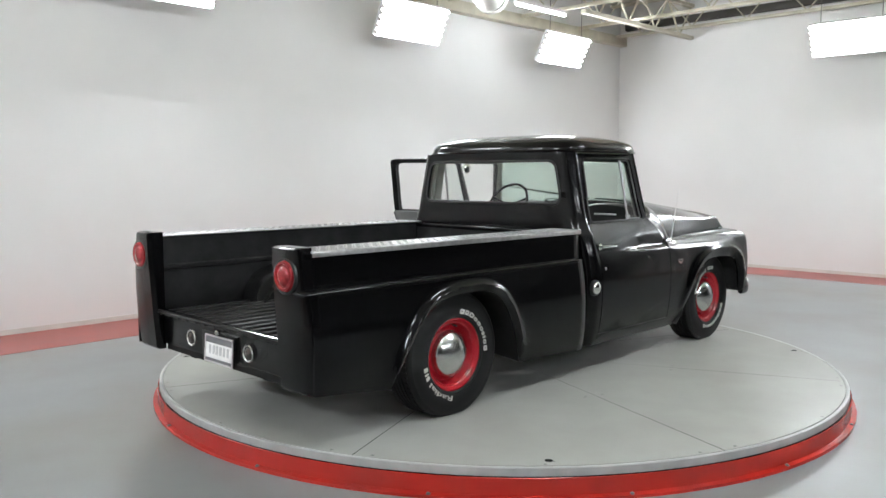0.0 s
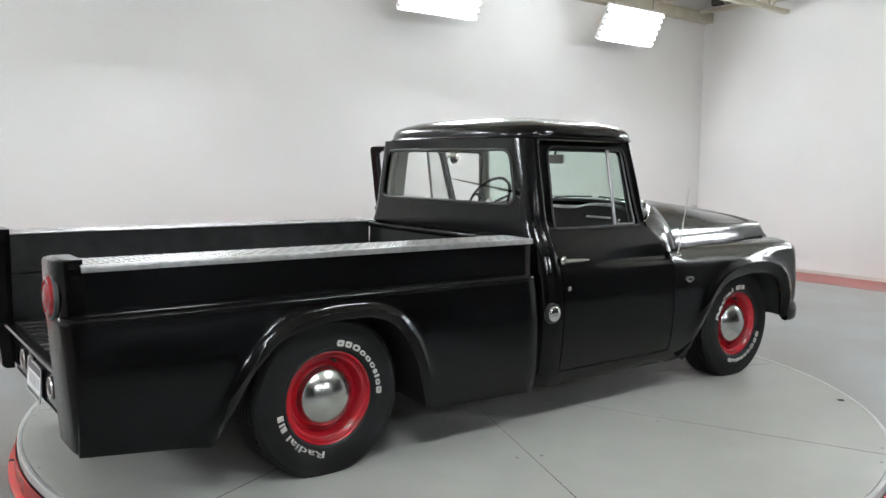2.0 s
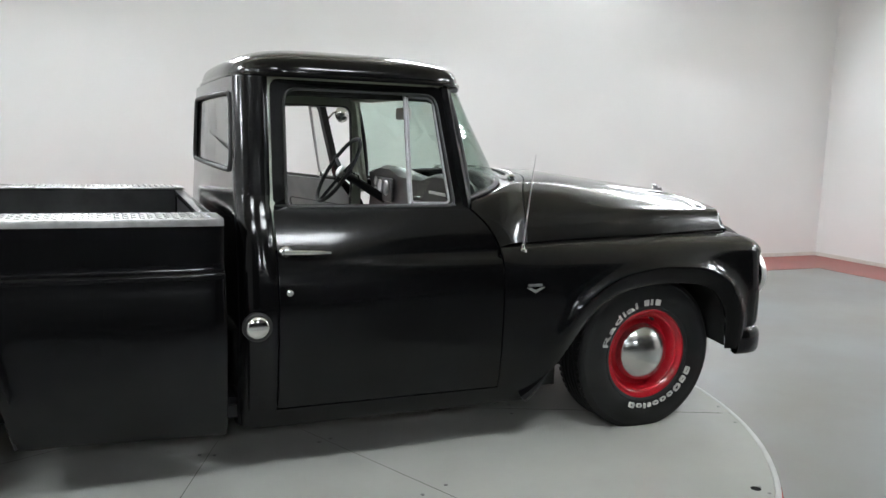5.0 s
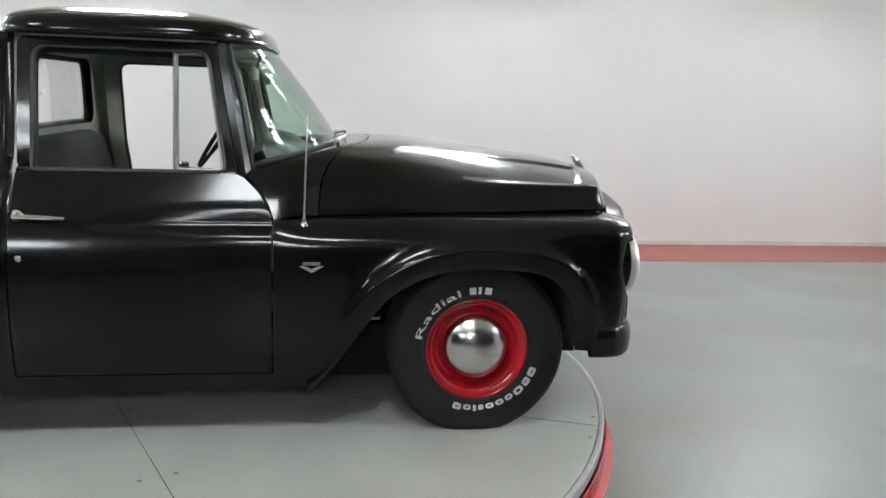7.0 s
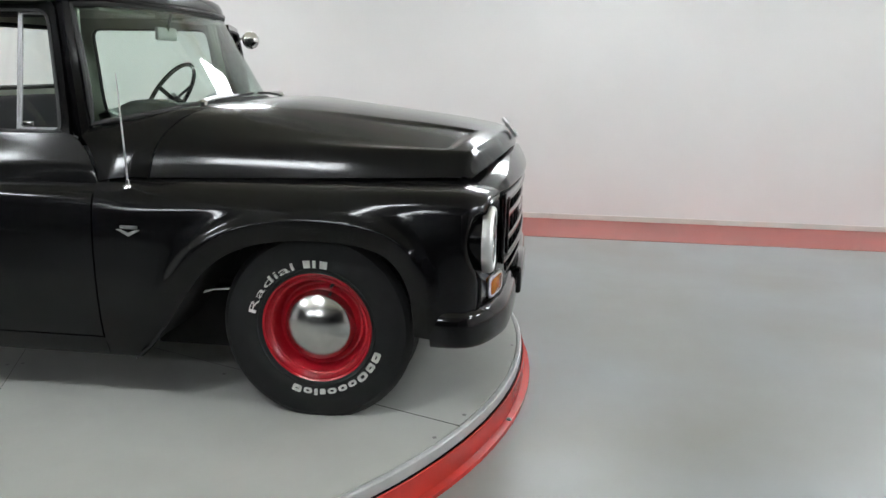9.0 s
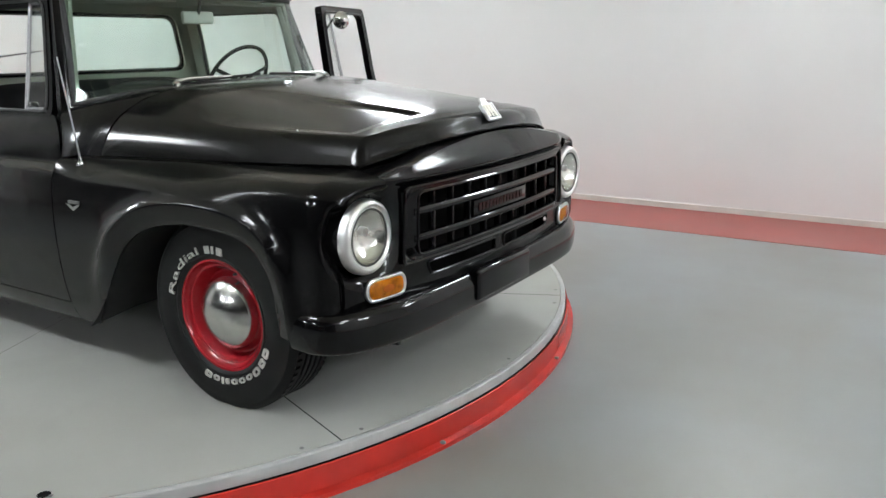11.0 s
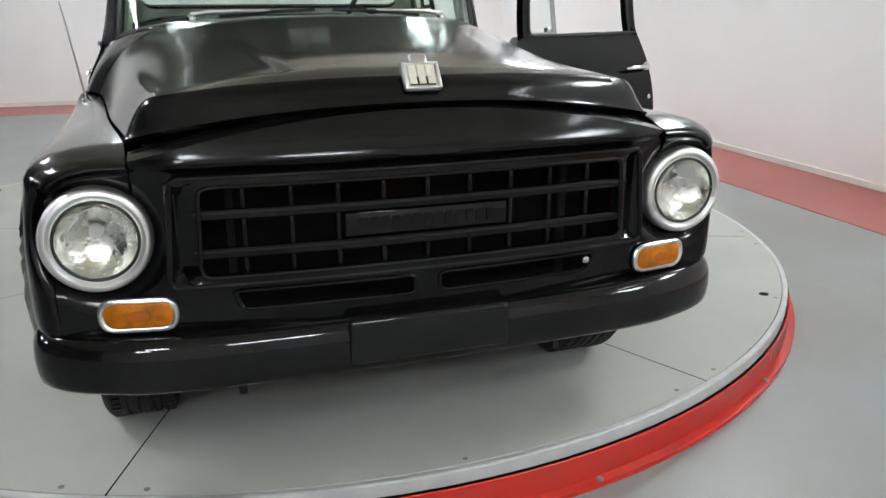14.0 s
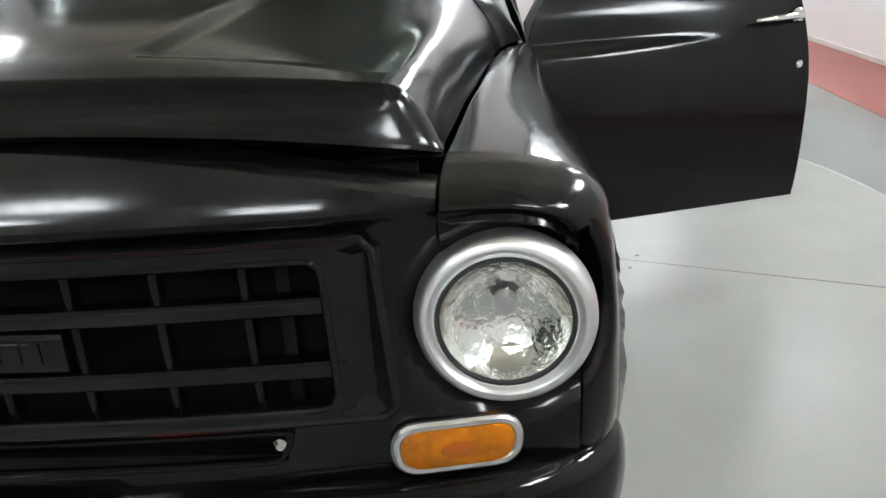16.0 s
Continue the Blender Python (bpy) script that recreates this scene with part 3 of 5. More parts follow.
def dense(loop, n=120):
    P = np.array(list(loop) + [loop[0]])
    s = np.r_[0, np.cumsum(np.linalg.norm(np.diff(P, axis=0), axis=1))]
    return [np.array([np.interp(v, s, P[:, k]) for k in (0, 1)]) for v in np.linspace(0, s[-1], n, endpoint=False)]


def corners_in(loop, lo, hi):
    """Snaps the points nearest to the rectangle's corners onto them."""
    out = [np.array(p) for p in loop]
    for c in ((lo[0], lo[1]), (hi[0], lo[1]), (hi[0], hi[1]), (lo[0], hi[1])):
        out[int(np.argmin([np.hypot(*(p - np.array(c))) for p in out]))] = np.array(c)
    return out


hole = dense(hole, 132)
ring = corners_in(frame_of(hole, (-0.76, 1.335), (0.76, 1.812)), (-0.76, 1.335), (0.76, 1.812))
part("cab_back_panel", band(hole, ring, 16, cab_back, 0.022, (1.9, 0, 1.5)), PAINT, truck)
part("cab_inner_back", band(dense(rounded([(-0.715, 1.412), (0.715, 1.412), (0.715, 1.76), (-0.715, 1.76)], 0.075, 8), 132), ring, 12, lambda u, z: (cab_back(u, z)[0] + 0.045, cab_back(u, z)[1] * 0.955, z), 0.012, (1.9, 0, 1.5)), TRIM_GREY, truck, "grey-green painted inner cab wall")
for s in (-1, 1):
    turn = [s * u for u in (0.76, 0.79, 0.82, 0.85, 0.88, 0.91, 0.94, 0.96, 0.98, 1.0)]
    up = list(np.linspace(1.335, 1.812, 9))
    part("cab_corner", sheet([[cab_back(u, z) for z in up] for u in turn], 0.022, (1.9, 0, 1.5)), PAINT, truck)
    part("cab_inner_corner", sheet([[(cab_back(u, z)[0] + 0.045, cab_back(u, z)[1] * 0.955, z) for z in up] for u in turn], 0.012, (1.9, 0, 1.5)), TRIM_GREY, truck)
part("cab_inner_lower", sheet([[(cab_back(u, z)[0] + 0.05, cab_back(u, z)[1] * 0.955, z) for z in (0.6, 0.9, 1.1, 1.25, 1.337)] for u in US], 0.012, (1.9, 0, 0.9)), TRIM_GREY, truck)
back_glass = part("rear_window", band(dense(rounded([(-0.02, 1.57), (0.02, 1.57), (0.02, 1.59), (-0.02, 1.59)], 0.005, 3), 132), hole, 8, lambda u, z: (cab_back(u, z)[0] + 0.012, cab_back(u, z)[1], z), 0.004, (1.9, 0, 1.5)), CLEAR, truck, "clear rear window glass")
back_glass.visible_shadow = False
part("window_seal", tube([Vector(cab_back(*p)) + Vector((-0.001, 0, 0)) for p in hole], 0.010, 8, closed=True), SEAL, back_glass, "black rubber window seal")

# rockers under the doors
for s in (-1, 1):
    rows = [[(x, s * side(x, z), z) for z in (0.385, 0.40, 0.42, 0.44, 0.455, 0.468)] for x in np.linspace(1.45, 2.459, 8)]
    part("rocker_panel", sheet(rows, 0.02, (1.9, 0, 0.9)), PAINT, truck)

# roof
def roof_edge(a, grow=0.0):
    """The drip edge in plan: a rounded rectangle with bowed ends."""
    c, sn = math.cos(a), math.sin(a)
    n = 5.0
    k = (abs(c) ** n + abs(sn) ** n) ** (-1 / n)
    y = 0.80 * k * sn
    front = c > 0
    x = 1.80 + (0.567 if front else 0.462) * k * c
    x += (0.055 if front else -0.02) * (1 - (y / 0.78) ** 2) * smooth01(0.2, 0.9, abs(c) * k)
    return x + grow * c, y + grow * sn


rows = []
for k in range(96):
    a = 2 * math.pi * k / 96
    x, y = roof_edge(a)
    col = []
    for sc, z in ((1.0, 1.818), (1.002, 1.832), (0.998, 1.850), (0.987, 1.868), (0.968, 1.885), (0.935, 1.898), (0.87, 1.914), (0.76, 1.932), (0.6, 1.948), (0.42, 1.957), (0.22, 1.962), (0.0, 1.964)):
        drop = 0.014 * smooth01(2.0, 2.42, 1.80 + (x - 1.80) * sc) * (1 - smooth01(0.7, 1.0, sc))
        col.append((1.80 + (x - 1.80) * sc, y * sc, z - drop))
    rows.append(col)
bm = clean(faces_from(rows, closed_u=True))
part("roof", bm, PAINT, truck, "satin black cab roof with a drip rail", smooth=50)
part("drip_rail", tube([(*roof_edge(2 * math.pi * k / 96, 0.004), 1.820) for k in range(96)], 0.010, 8, closed=True), PAINT, truck)
rows = []
for k in range(96):
    x, y = roof_edge(2 * math.pi * k / 96)
    rows.append([(1.80 + (x - 1.80) * sc, y * sc, z) for sc, z in ((0.995, 1.814), (0.95, 1.804), (0.90, 1.812), (0.6, 1.87), (0.0, 1.89))])
part("headliner", clean(faces_from(rows, closed_u=True)), TRIM_GREY, truck, "grey-green cab headliner", smooth=50)

# windshield, its posts and the cowl
WS_LOW = along([(2.365, -0.775, 1.318), (2.50, -0.69, 1.347), (2.64, -0.50, 1.380), (2.71, -0.25, 1.394), (2.73, 0, 1.398), (2.71, 0.25, 1.394), (2.64, 0.50, 1.380), (2.50, 0.69, 1.347), (2.365, 0.775, 1.318)], 33)
WS_TOP = along([(2.268, -0.712, 1.796), (2.34, -0.64, 1.805), (2.39, -0.45, 1.812), (2.41, -0.22, 1.815), (2.415, 0, 1.816), (2.41, 0.22, 1.815), (2.39, 0.45, 1.812), (2.34, 0.64, 1.805), (2.268, 0.712, 1.796)], 33)
rows = [[a * (1 - t) + b * t + np.array((0.012, 0, 0)) * math.sin(math.pi * t) for t in np.linspace(0, 1, 9)] for a, b in zip(WS_LOW, WS_TOP)]
ws = part("windshield", sheet(rows, 0.005, (1.9, 0, 1.5)), TINTED, truck, "curved windshield of green tinted glass")
ws.visible_shadow = False
loop = [r[0] for r in rows] + [rows[-1][k] for k in range(1, 9)] + [r[-1] for r in reversed(rows[:-1])] + [rows[0][k] for k in range(7, 0, -1)]
part("window_seal", tube(loop, 0.013, 8, closed=True), SEAL, ws, "black rubber windshield seal")
rows = [[(p[0] + dx, p[1] * k, p[2] + dz) for dx, k, dz in ((0.005, 1, -0.006), (0.01, 1.0, 0.02), (-0.01, 1.0, 0.03), (-0.05, 0.98, -0.01), (-0.03, 0.98, -0.02), (0.005, 1, -0.006))] for p in WS_TOP]
part("windshield_header", clean(faces_from(rows)), PAINT, truck)
for s in (-1, 1):
    low, top = Vector((2.345, s * 0.818, 1.235)), Vector((2.246, s * 0.728, 1.812))
    rows = []
    for t in np.linspace(0, 1, 7):
        p = low.lerp(top, t)
        w = 0.030 - 0.006 * t
        rows.append([p + Vector((dx * w, s * dy, 0)) for dx, dy in ((-1, 0.010), (0.2, 0.014), (0.95, -0.004), (1.15, -0.03), (0.4, -0.045), (-1, -0.035))])
    part("windshield_post", clean(faces_from(rows, closed_v=True)), PAINT, truck)
    part("inner_post", tube([low + Vector((-0.005, -s * 0.06, 0.0)), top + Vector((-0.01, -s * 0.055, -0.01))], 0.026, 8), TRIM_GREY, truck)

COWL_A = along([(2.745, 0, 1.392), (2.725, 0.25, 1.388), (2.655, 0.50, 1.374), (2.515, 0.70, 1.340), (2.365, 0.805, 1.303)], 22) + along([(2.349, 0.838, 1.275), (2.406, 0.872, 1.215), (2.445, 0.905, 1.150), (2.459, 0.926, 1.108)], 14)
COWL_B = along([(2.885, 0, 1.412), (2.865, 0.25, 1.408), (2.815, 0.44, 1.398), (2.755, 0.56, 1.382), (2.70, 0.66, 1.346)], 22) + along([(2.694, 0.674, 1.338), (2.664, 0.735, 1.297), (2.645, 0.796, 1.240), (2.638, 0.832, 1.180), (2.636, 0.858, 1.118)], 14)
rows = []
for a, b in list(zip(COWL_A, COWL_B)):
    k = smooth01(0.3, 0.75, float(a[1]))
    rows.append([a * (1 - t) + b * t + np.array((0, 0.010 * k, 0.004 + 0.006 * k)) * math.sin(math.pi * t) for t in np.linspace(0, 1, 8)])
rows = [[(p[0], -p[1], p[2]) for p in r] for r in reversed(rows[1:])] + [[tuple(p) for p in r] for r in rows]
part("cowl", sheet(rows, 0.012, (2.4, 0, 1.0)), PAINT, truck)


# hood
REAR_Y = [float(p[1]) for p in COWL_B]
REAR_X = [float(p[0]) + 0.006 for p in COWL_B]
REAR_Z = [float(p[2]) for p in COWL_B]


def hood_section(u, y, w):
    """Height of the hood at the share u of its length and the half width y; w: the half width at its seam."""
    seam = 1.116 + 0.030 * u
    ridge_y, ridge_z = 0.775 - 0.105 * u, 1.256 - 0.014 * u
    if y >= ridge_y:
        t = (y - ridge_y) / max(w - ridge_y, 0.01)
        return ridge_z + (seam - ridge_z) * min(t, 1) ** 1.5 - 0.003 * math.exp(-(t / 0.12) ** 2)
    t = y / ridge_y
    z = ridge_z + (float(HOOD_Z(u)) - ridge_z) * (1 - t ** 2.5)
    edge = 0.45 - 0.15 * u
    dip = smooth01(edge - 0.004, edge + 0.016, y) * (1 - smooth01(ridge_y - 0.055, ridge_y - 0.005, y))
    return z - 0.012 * dip * smooth01(0.2, 0.75, u) * (1 - smooth01(0.885, 0.935, u))


def hood_point(u, v):
    """u: 0 at the cowl, 1 at the front lip; v: -1 to 1 across."""
    a = abs(v)
    s = math.copysign(1, v)
    w = SEAM_Y(2.64 + 1.39 * u - 0.15 * u ** 3) - 0.002
    y = w * a
    bow = -0.15 * (y / 0.72) ** 2 * u ** 3
    yr = 0.858 * a
    x0, z0 = float(np.interp(yr, REAR_Y, REAR_X)), float(np.interp(yr, REAR_Y, REAR_Z))
    x = x0 + (4.03 - x0) * u + bow
    return [x, s * y, hood_section(u, y, w) + (z0 - hood_section(0, yr, 0.858)) * (1 - u) ** 2.3]


HOOD_Z = spline([0, 0.12, 0.35, 0.55, 0.75, 0.88, 0.95, 1.0], [1.415, 1.417, 1.391, 1.363, 1.335, 1.314, 1.300, 1.283])
VS = list(np.linspace(-1, 1, 241))
US_H = list(np.linspace(0, 0.70, 24)) + list(np.linspace(0.72, 1, 30))


def softened(grid, spread):
    """Evens out a grid of points across its first index, by a spread that may change along the second; the two borders stay."""
    G = np.array(grid, float)
    out = G.copy()
    n = len(G)
    for j in range(G.shape[1]):
        w = spread(j / (G.shape[1] - 1))
        for i in range(1, n - 1):
            r = min(i, n - 1 - i, int(3 * w) + 1)
            k = np.arange(-r, r + 1)
            g = np.exp(-0.5 * (k / w) ** 2)
            out[i, j] = (G[i - r:i + r + 1, j] * (g / g.sum())[:, None]).sum(0)
    return out


rows = []
for v in VS:
    col = [hood_point(u, v) for u in US_H]
    x, y, z = col[-1]
    a = abs(y) / 0.725
    lip = 1.222 - 0.075 * a ** 2.2
    for t in (0.25, 0.5, 0.75, 0.9):
        col.append([x + 0.042 * t ** 0.7, y, z + (lip - z) * t])
    col.append([x + 0.044, y, lip])
    col.append([x + 0.034, y, lip - 0.010])
    col.append([x + 0.004, y, lip - 0.004])
    rows.append(col)
rows = softened(rows, lambda t: 3.6 - 2.6 * smooth01(0.05, 0.6, t))
hood = part("hood", sheet(rows, 0.010, (3.4, 0, 0.6)), PAINT, truck, "satin black hood with a raised centre panel", smooth=45)

# ---- front of the pickup ----
def front_x(y, z):
    a = abs(y)
    x = 4.098 - 0.085 * (min(a, 0.78) / 0.75) ** 2 - 0.15 * max(a - 0.78, 0)
    d = math.hypot(a - 0.825, z - 0.918)
    x -= 0.045 * (1 - smooth01(0.118, 0.178, d))
    if z > 1.075:
        x += 0.026 * smooth01(1.075, 1.095, z) * (1 - smooth01(0.60, 0.75, a))
    if z > 1.10:
        x -= 0.9 * (z - 1.10) ** 1.25
    if a > 0.72 and z > 1.0:
        x -= 0.10 * (z - 1.0) * smooth01(0.72, 0.86, a)
    if z < 0.70:
        x -= 0.3 * (0.70 - z)
    return x


ys = sorted(set([round(v, 4) for v in list(np.linspace(-0.932, 0.932, 94)) + [-0.63, 0.63, -0.50, 0.50, -0.035, 0.035, -0.7365, -0.7335, 0.7335, 0.7365]]))
zs = [0.60, 0.64, 0.68, 0.70, 0.715, 0.74, 0.765, 0.785, 0.80, 0.83, 0.86, 0.89, 0.92, 0.95, 0.98, 1.01, 1.045, 1.06, 1.072, 1.078, 1.084, 1.09, 1.097, 1.105, 1.115, 1.13, 1.15, 1.18]
EDGE = fender_rows()[-1][15:]
EDGE_Y, EDGE_X, EDGE_Z = [p[1] for p in reversed(EDGE)], [p[0] for p in reversed(EDGE)], [p[2] for p in reversed(EDGE)]
rows = []
for y in ys:
    a = abs(y)
    col = []
    if a < 0.735:
        top = 1.205 - 0.09 * (a / 0.70) ** 2
        for z in zs:
            zz = z if z < 1.10 else 1.10 + (z - 1.10) * (top - 1.10) / 0.08
            col.append((front_x(y, zz), y, zz))
        x, _, zz = col[-1]
        col += [(x - 0.03, y, zz + 0.008), (x - 0.08, y, zz + 0.010)]
    else:
        # below the fender's brow
        top, xe, p = float(np.interp(a, EDGE_Y, EDGE_Z)) - 0.002, float(np.interp(a, EDGE_Y, EDGE_X)) + 0.001, 0.97
        for z in zs:
            zz = z if z < p else p + (z - p) * (top - p) / (1.18 - p)
            k = max((zz - p) / (top - p), 0) ** 2
            col.append((front_x(y, min(zz, 1.07)) * (1 - k) + xe * k, y, zz))
        col += [(xe - 0.004, y, top - 0.002), (xe - 0.008, y, top - 0.006)]
    rows.append(col)
zs += [1.19, 1.20]


def front_hole(i, j):
    y, z = (ys[i] + ys[i + 1]) / 2, (zs[j] + zs[j + 1]) / 2
    return (abs(y) < 0.63 and 0.80 < z < 1.045) or (math.hypot(abs(y) - 0.825, z - 0.918) < 0.098) or (abs(abs(y) - 0.735) < 0.0018 and z > 1.08) or (0.035 < abs(y) < 0.50 and 0.715 < z < 0.765)


nose = part("front_panel", sheet(rows, 0.014, (3.5, 0, 0.8), front_hole), PAINT, truck, "satin black nose panel round the grille", smooth=40)
# backing and radiator coloured near black for the shade behind the grille
part("nose_backing", box((3.85, -0.70, 0.62), (3.88, 0.70, 1.12)), GAP_SHADE, truck, smooth=0)
part("radiator", box((3.80, -0.42, 0.60), (3.84, 0.42, 1.10)), GAP_SHADE, truck, smooth=0)

grille = part("grille", band(dense(rounded([(-0.585, 0.812), (0.585, 0.812), (0.585, 1.036), (-0.585, 1.036)], 0.02, 5), 120),
                             dense(rounded([(-0.665, 0.788), (0.665, 0.788), (0.645, 1.062), (-0.645, 1.062)], 0.03, 5), 120), 8,
                             lambda y, z: (4.115 - 0.08 * (y / 0.75) ** 2 - 0.022 * smooth01(0.57, 0.645, abs(y)) * (1 if 0.80 < z < 1.045 else 0), y, z), 0.03, (3.5, 0, 0.9)), TRIM_BLACK, truck, "black painted grille frame")
for z0, z1 in ((0.957, 0.983), (0.858, 0.884)):
    rows = []
    for y in np.linspace(-0.60, 0.60, 31):
        x = 4.113 - 0.08 * (y / 0.75) ** 2
        m, h = (z0 + z1) / 2, (z1 - z0) / 2 + 0.001
        rows.append([(x - 0.042, y, m + h * 0.6), (x - 0.014, y, m + h)] + [(x - 0.005, y, m + h * 0.92), (x - 0.001, y, m + h * 0.66), (x, y, m + h * 0.3), (x, y, m - h * 0.3), (x - 0.001, y, m - h * 0.66), (x - 0.005, y, m - h * 0.92)] + [(x - 0.014, y, m - h), (x - 0.042, y, m - h * 0.6)])
    part("grille_bar", clean(faces_from(rows, closed_v=True)), TRIM_BLACK, grille)
for k in range(-4, 5):
    y = 0.1185 * k
    x = 4.105 - 0.08 * (y / 0.75) ** 2
    for z0, z1 in ((0.806, 0.866), (0.878, 0.966), (0.978, 1.042)):
        if abs(k) <= 1 and z0 == 0.878:
            continue
        part("grille_rib", box((x - 0.03, y - 0.007, z0), (x, y + 0.007, z1), 0.006, seg=3), TRIM_BLACK, grille)
GX = lambda y: 4.113 - 0.08 * (y / 0.75) ** 2
for name, corners, r, size, out in (("frame_lip", [(-0.665, 0.788), (0.665, 0.788), (0.645, 1.064), (-0.645, 1.064)], 0.02, 0.008, -0.004), ("inner_lip", [(-0.587, 0.810), (0.587, 0.810), (0.580, 1.040), (-0.580, 1.040)], 0.025, 0.006, 0.0)):
    part(name, tube([(GX(y) + out, y, z) for y, z in dense(rounded(corners, r, 5), 140)], size, 8, closed=True), TRIM_BLACK, grille)
for s in (-1, 1):
    cove = [[(GX(y) - 0.004 - 0.020 * math.sin(math.pi * t), s * y, z) for t, y in ((t, 0.588 + 0.065 * t) for t in np.linspace(0, 1, 9))] for z in np.linspace(0.80, 1.05, 6)]
    part("grille_cove", sheet(cove, 0.01, (3.5, 0, 0.9)), TRIM_BLACK, grille)
    slot = [(front_x(y, z) + 0.001, s * y, z) for y, z in dense(rounded([(0.035, 0.715), (0.49, 0.715), (0.515, 0.767), (0.035, 0.767)], 0.012, 4), 60)]
    part("slot_lip", tube(slot, 0.0055, 8, closed=True), PAINT, nose)
rng = random.Random(4)
name_plate = part("name_plate", box((4.080, -0.222, 0.892), (4.104, 0.222, 0.952), 0.003), TRIM_BLACK, grille)
letters = None
for a, b in bars(0.38, 0.03, 13, 0.72, rng):
    letters = box((4.103, a, 0.906), (4.1075, b, 0.938), bm=letters)
part("nameplate_relief", letters, TRIM_BLACK, name_plate, smooth=0)
# fins in the same near black, shade in the colour, not their own tone
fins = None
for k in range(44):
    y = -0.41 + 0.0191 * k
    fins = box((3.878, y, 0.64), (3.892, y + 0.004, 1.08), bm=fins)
part("radiator_core", fins, GAP_SHADE, truck, smooth=0, kind="stuff")
for y in (0.49,):
    part("panel_bolt", lathe([(0.012, 0), (0.012, 0.006), (0.006, 0.011), (0, 0.011)], 10, m=Matrix.Translation((4.056, y, 0.742)) @ Matrix.Rotation(radians(90), 4, "Y")), CHROME, truck)

for s in (-1, 1):
    part("nose_bracket", box((3.90, min(s * 0.66, s * 0.80), 1.02), (3.96, max(s * 0.66, s * 0.80), 1.085)), UNDER, truck, smooth=0)
    m = Matrix.Translation((3.992, s * 0.823, 0.919)) @ Matrix.Rotation(radians(90), 4, "Y") @ Matrix.Diagonal((0.925, 0.925, 0.6, 1))
    lamp = part("headlight", lathe([(0.102, 0.020), (0.103, 0.036), (0.106, 0.040), (0.110, 0.038), (0.112, 0.032), (0.114, 0.034), (0.117, 0.043), (0.122, 0.049), (0.128, 0.049), (0.134, 0.044), (0.139, 0.034), (0.142, 0.018), (0.143, 0.0), (0.143, -0.02), (0.10, -0.02)], 64, m=m), LAMP_RING, truck, "round headlight in a brushed trim ring")
    part("reflector", lathe([(0.0, -0.055), (0.03, -0.05), (0.06, -0.033), (0.085, -0.005), (0.099, 0.026), (0.1015, 0.036)], 48, m=m), REFLECTOR, lamp)
    part("headlight_bucket", lathe([(0.139, -0.004), (0.138, -0.11), (0.10, -0.11)], 48, m=m), PAINT, lamp, "black bucket behind the ring")
    part("lamp_gasket", lathe([(0.1005, 0.030), (0.1015, 0.0385), (0.1045, 0.0425), (0.1085, 0.0415), (0.1105, 0.034)], 48, m=m), SEAL, lamp, "dark gasket between lens and ring")
    part("bulb_shield", lathe([(0.0, 0.012), (0.016, 0.01), (0.018, 0.0), (0.018, -0.03)], 16, m=m @ Matrix.Translation((-0.02, 0, 0))), DULL_CHROME, lamp)
    ln = part("lens", lathe([(0.103, 0.036), (0.085, 0.046), (0.06, 0.054), (0.03, 0.058), (0.0, 0.059)], 48, m=m), LENS, lamp, "ribbed clear headlight lens")
    ln.visible_shadow = False
    # indicator below
    loop = rounded([(-0.092, -0.037), (0.092, -0.037), (0.092, 0.037), (-0.092, 0.037)], 0.037, 8)
    cx, cy, cz = 4.019, s * 0.746, 0.723
    turn = Matrix.Translation((cx, cy, cz)) @ Matrix.Rotation(s * radians(12.5), 4, "Z")
    ring_pts = [turn @ Vector((0.004, p[0], p[1])) for p in loop]
    lamp = part("indicator", tube(ring_pts, 0.0085, 8, closed=True), DULL_CHROME, truck, "amber indicator in a chrome ring")
    bm = bmesh.new()
    rows = [[turn @ Vector((h, p[0] * k, p[1] * k)) for k, h in ((1.0, -0.02), (0.98, 0.004), (0.86, 0.013), (0.55, 0.017), (0.0, 0.018))] for p in loop]
    part("amber_lens", clean(faces_from(rows, closed_u=True)), AMBER, lamp, "ribbed amber plastic lens")
    rows = [[turn @ Vector((h, 0.030 * k * math.cos(q), 0.015 * k * math.sin(q))) for k, h in ((1.0, 0.015), (0.9, 0.0185), (0.5, 0.0195), (0.0, 0.020))] for q in np.linspace(0, 2 * math.pi, 20, endpoint=False)]
    part("bulb_spot", clean(faces_from(rows, closed_u=True)), AMBER_DEEP, lamp)

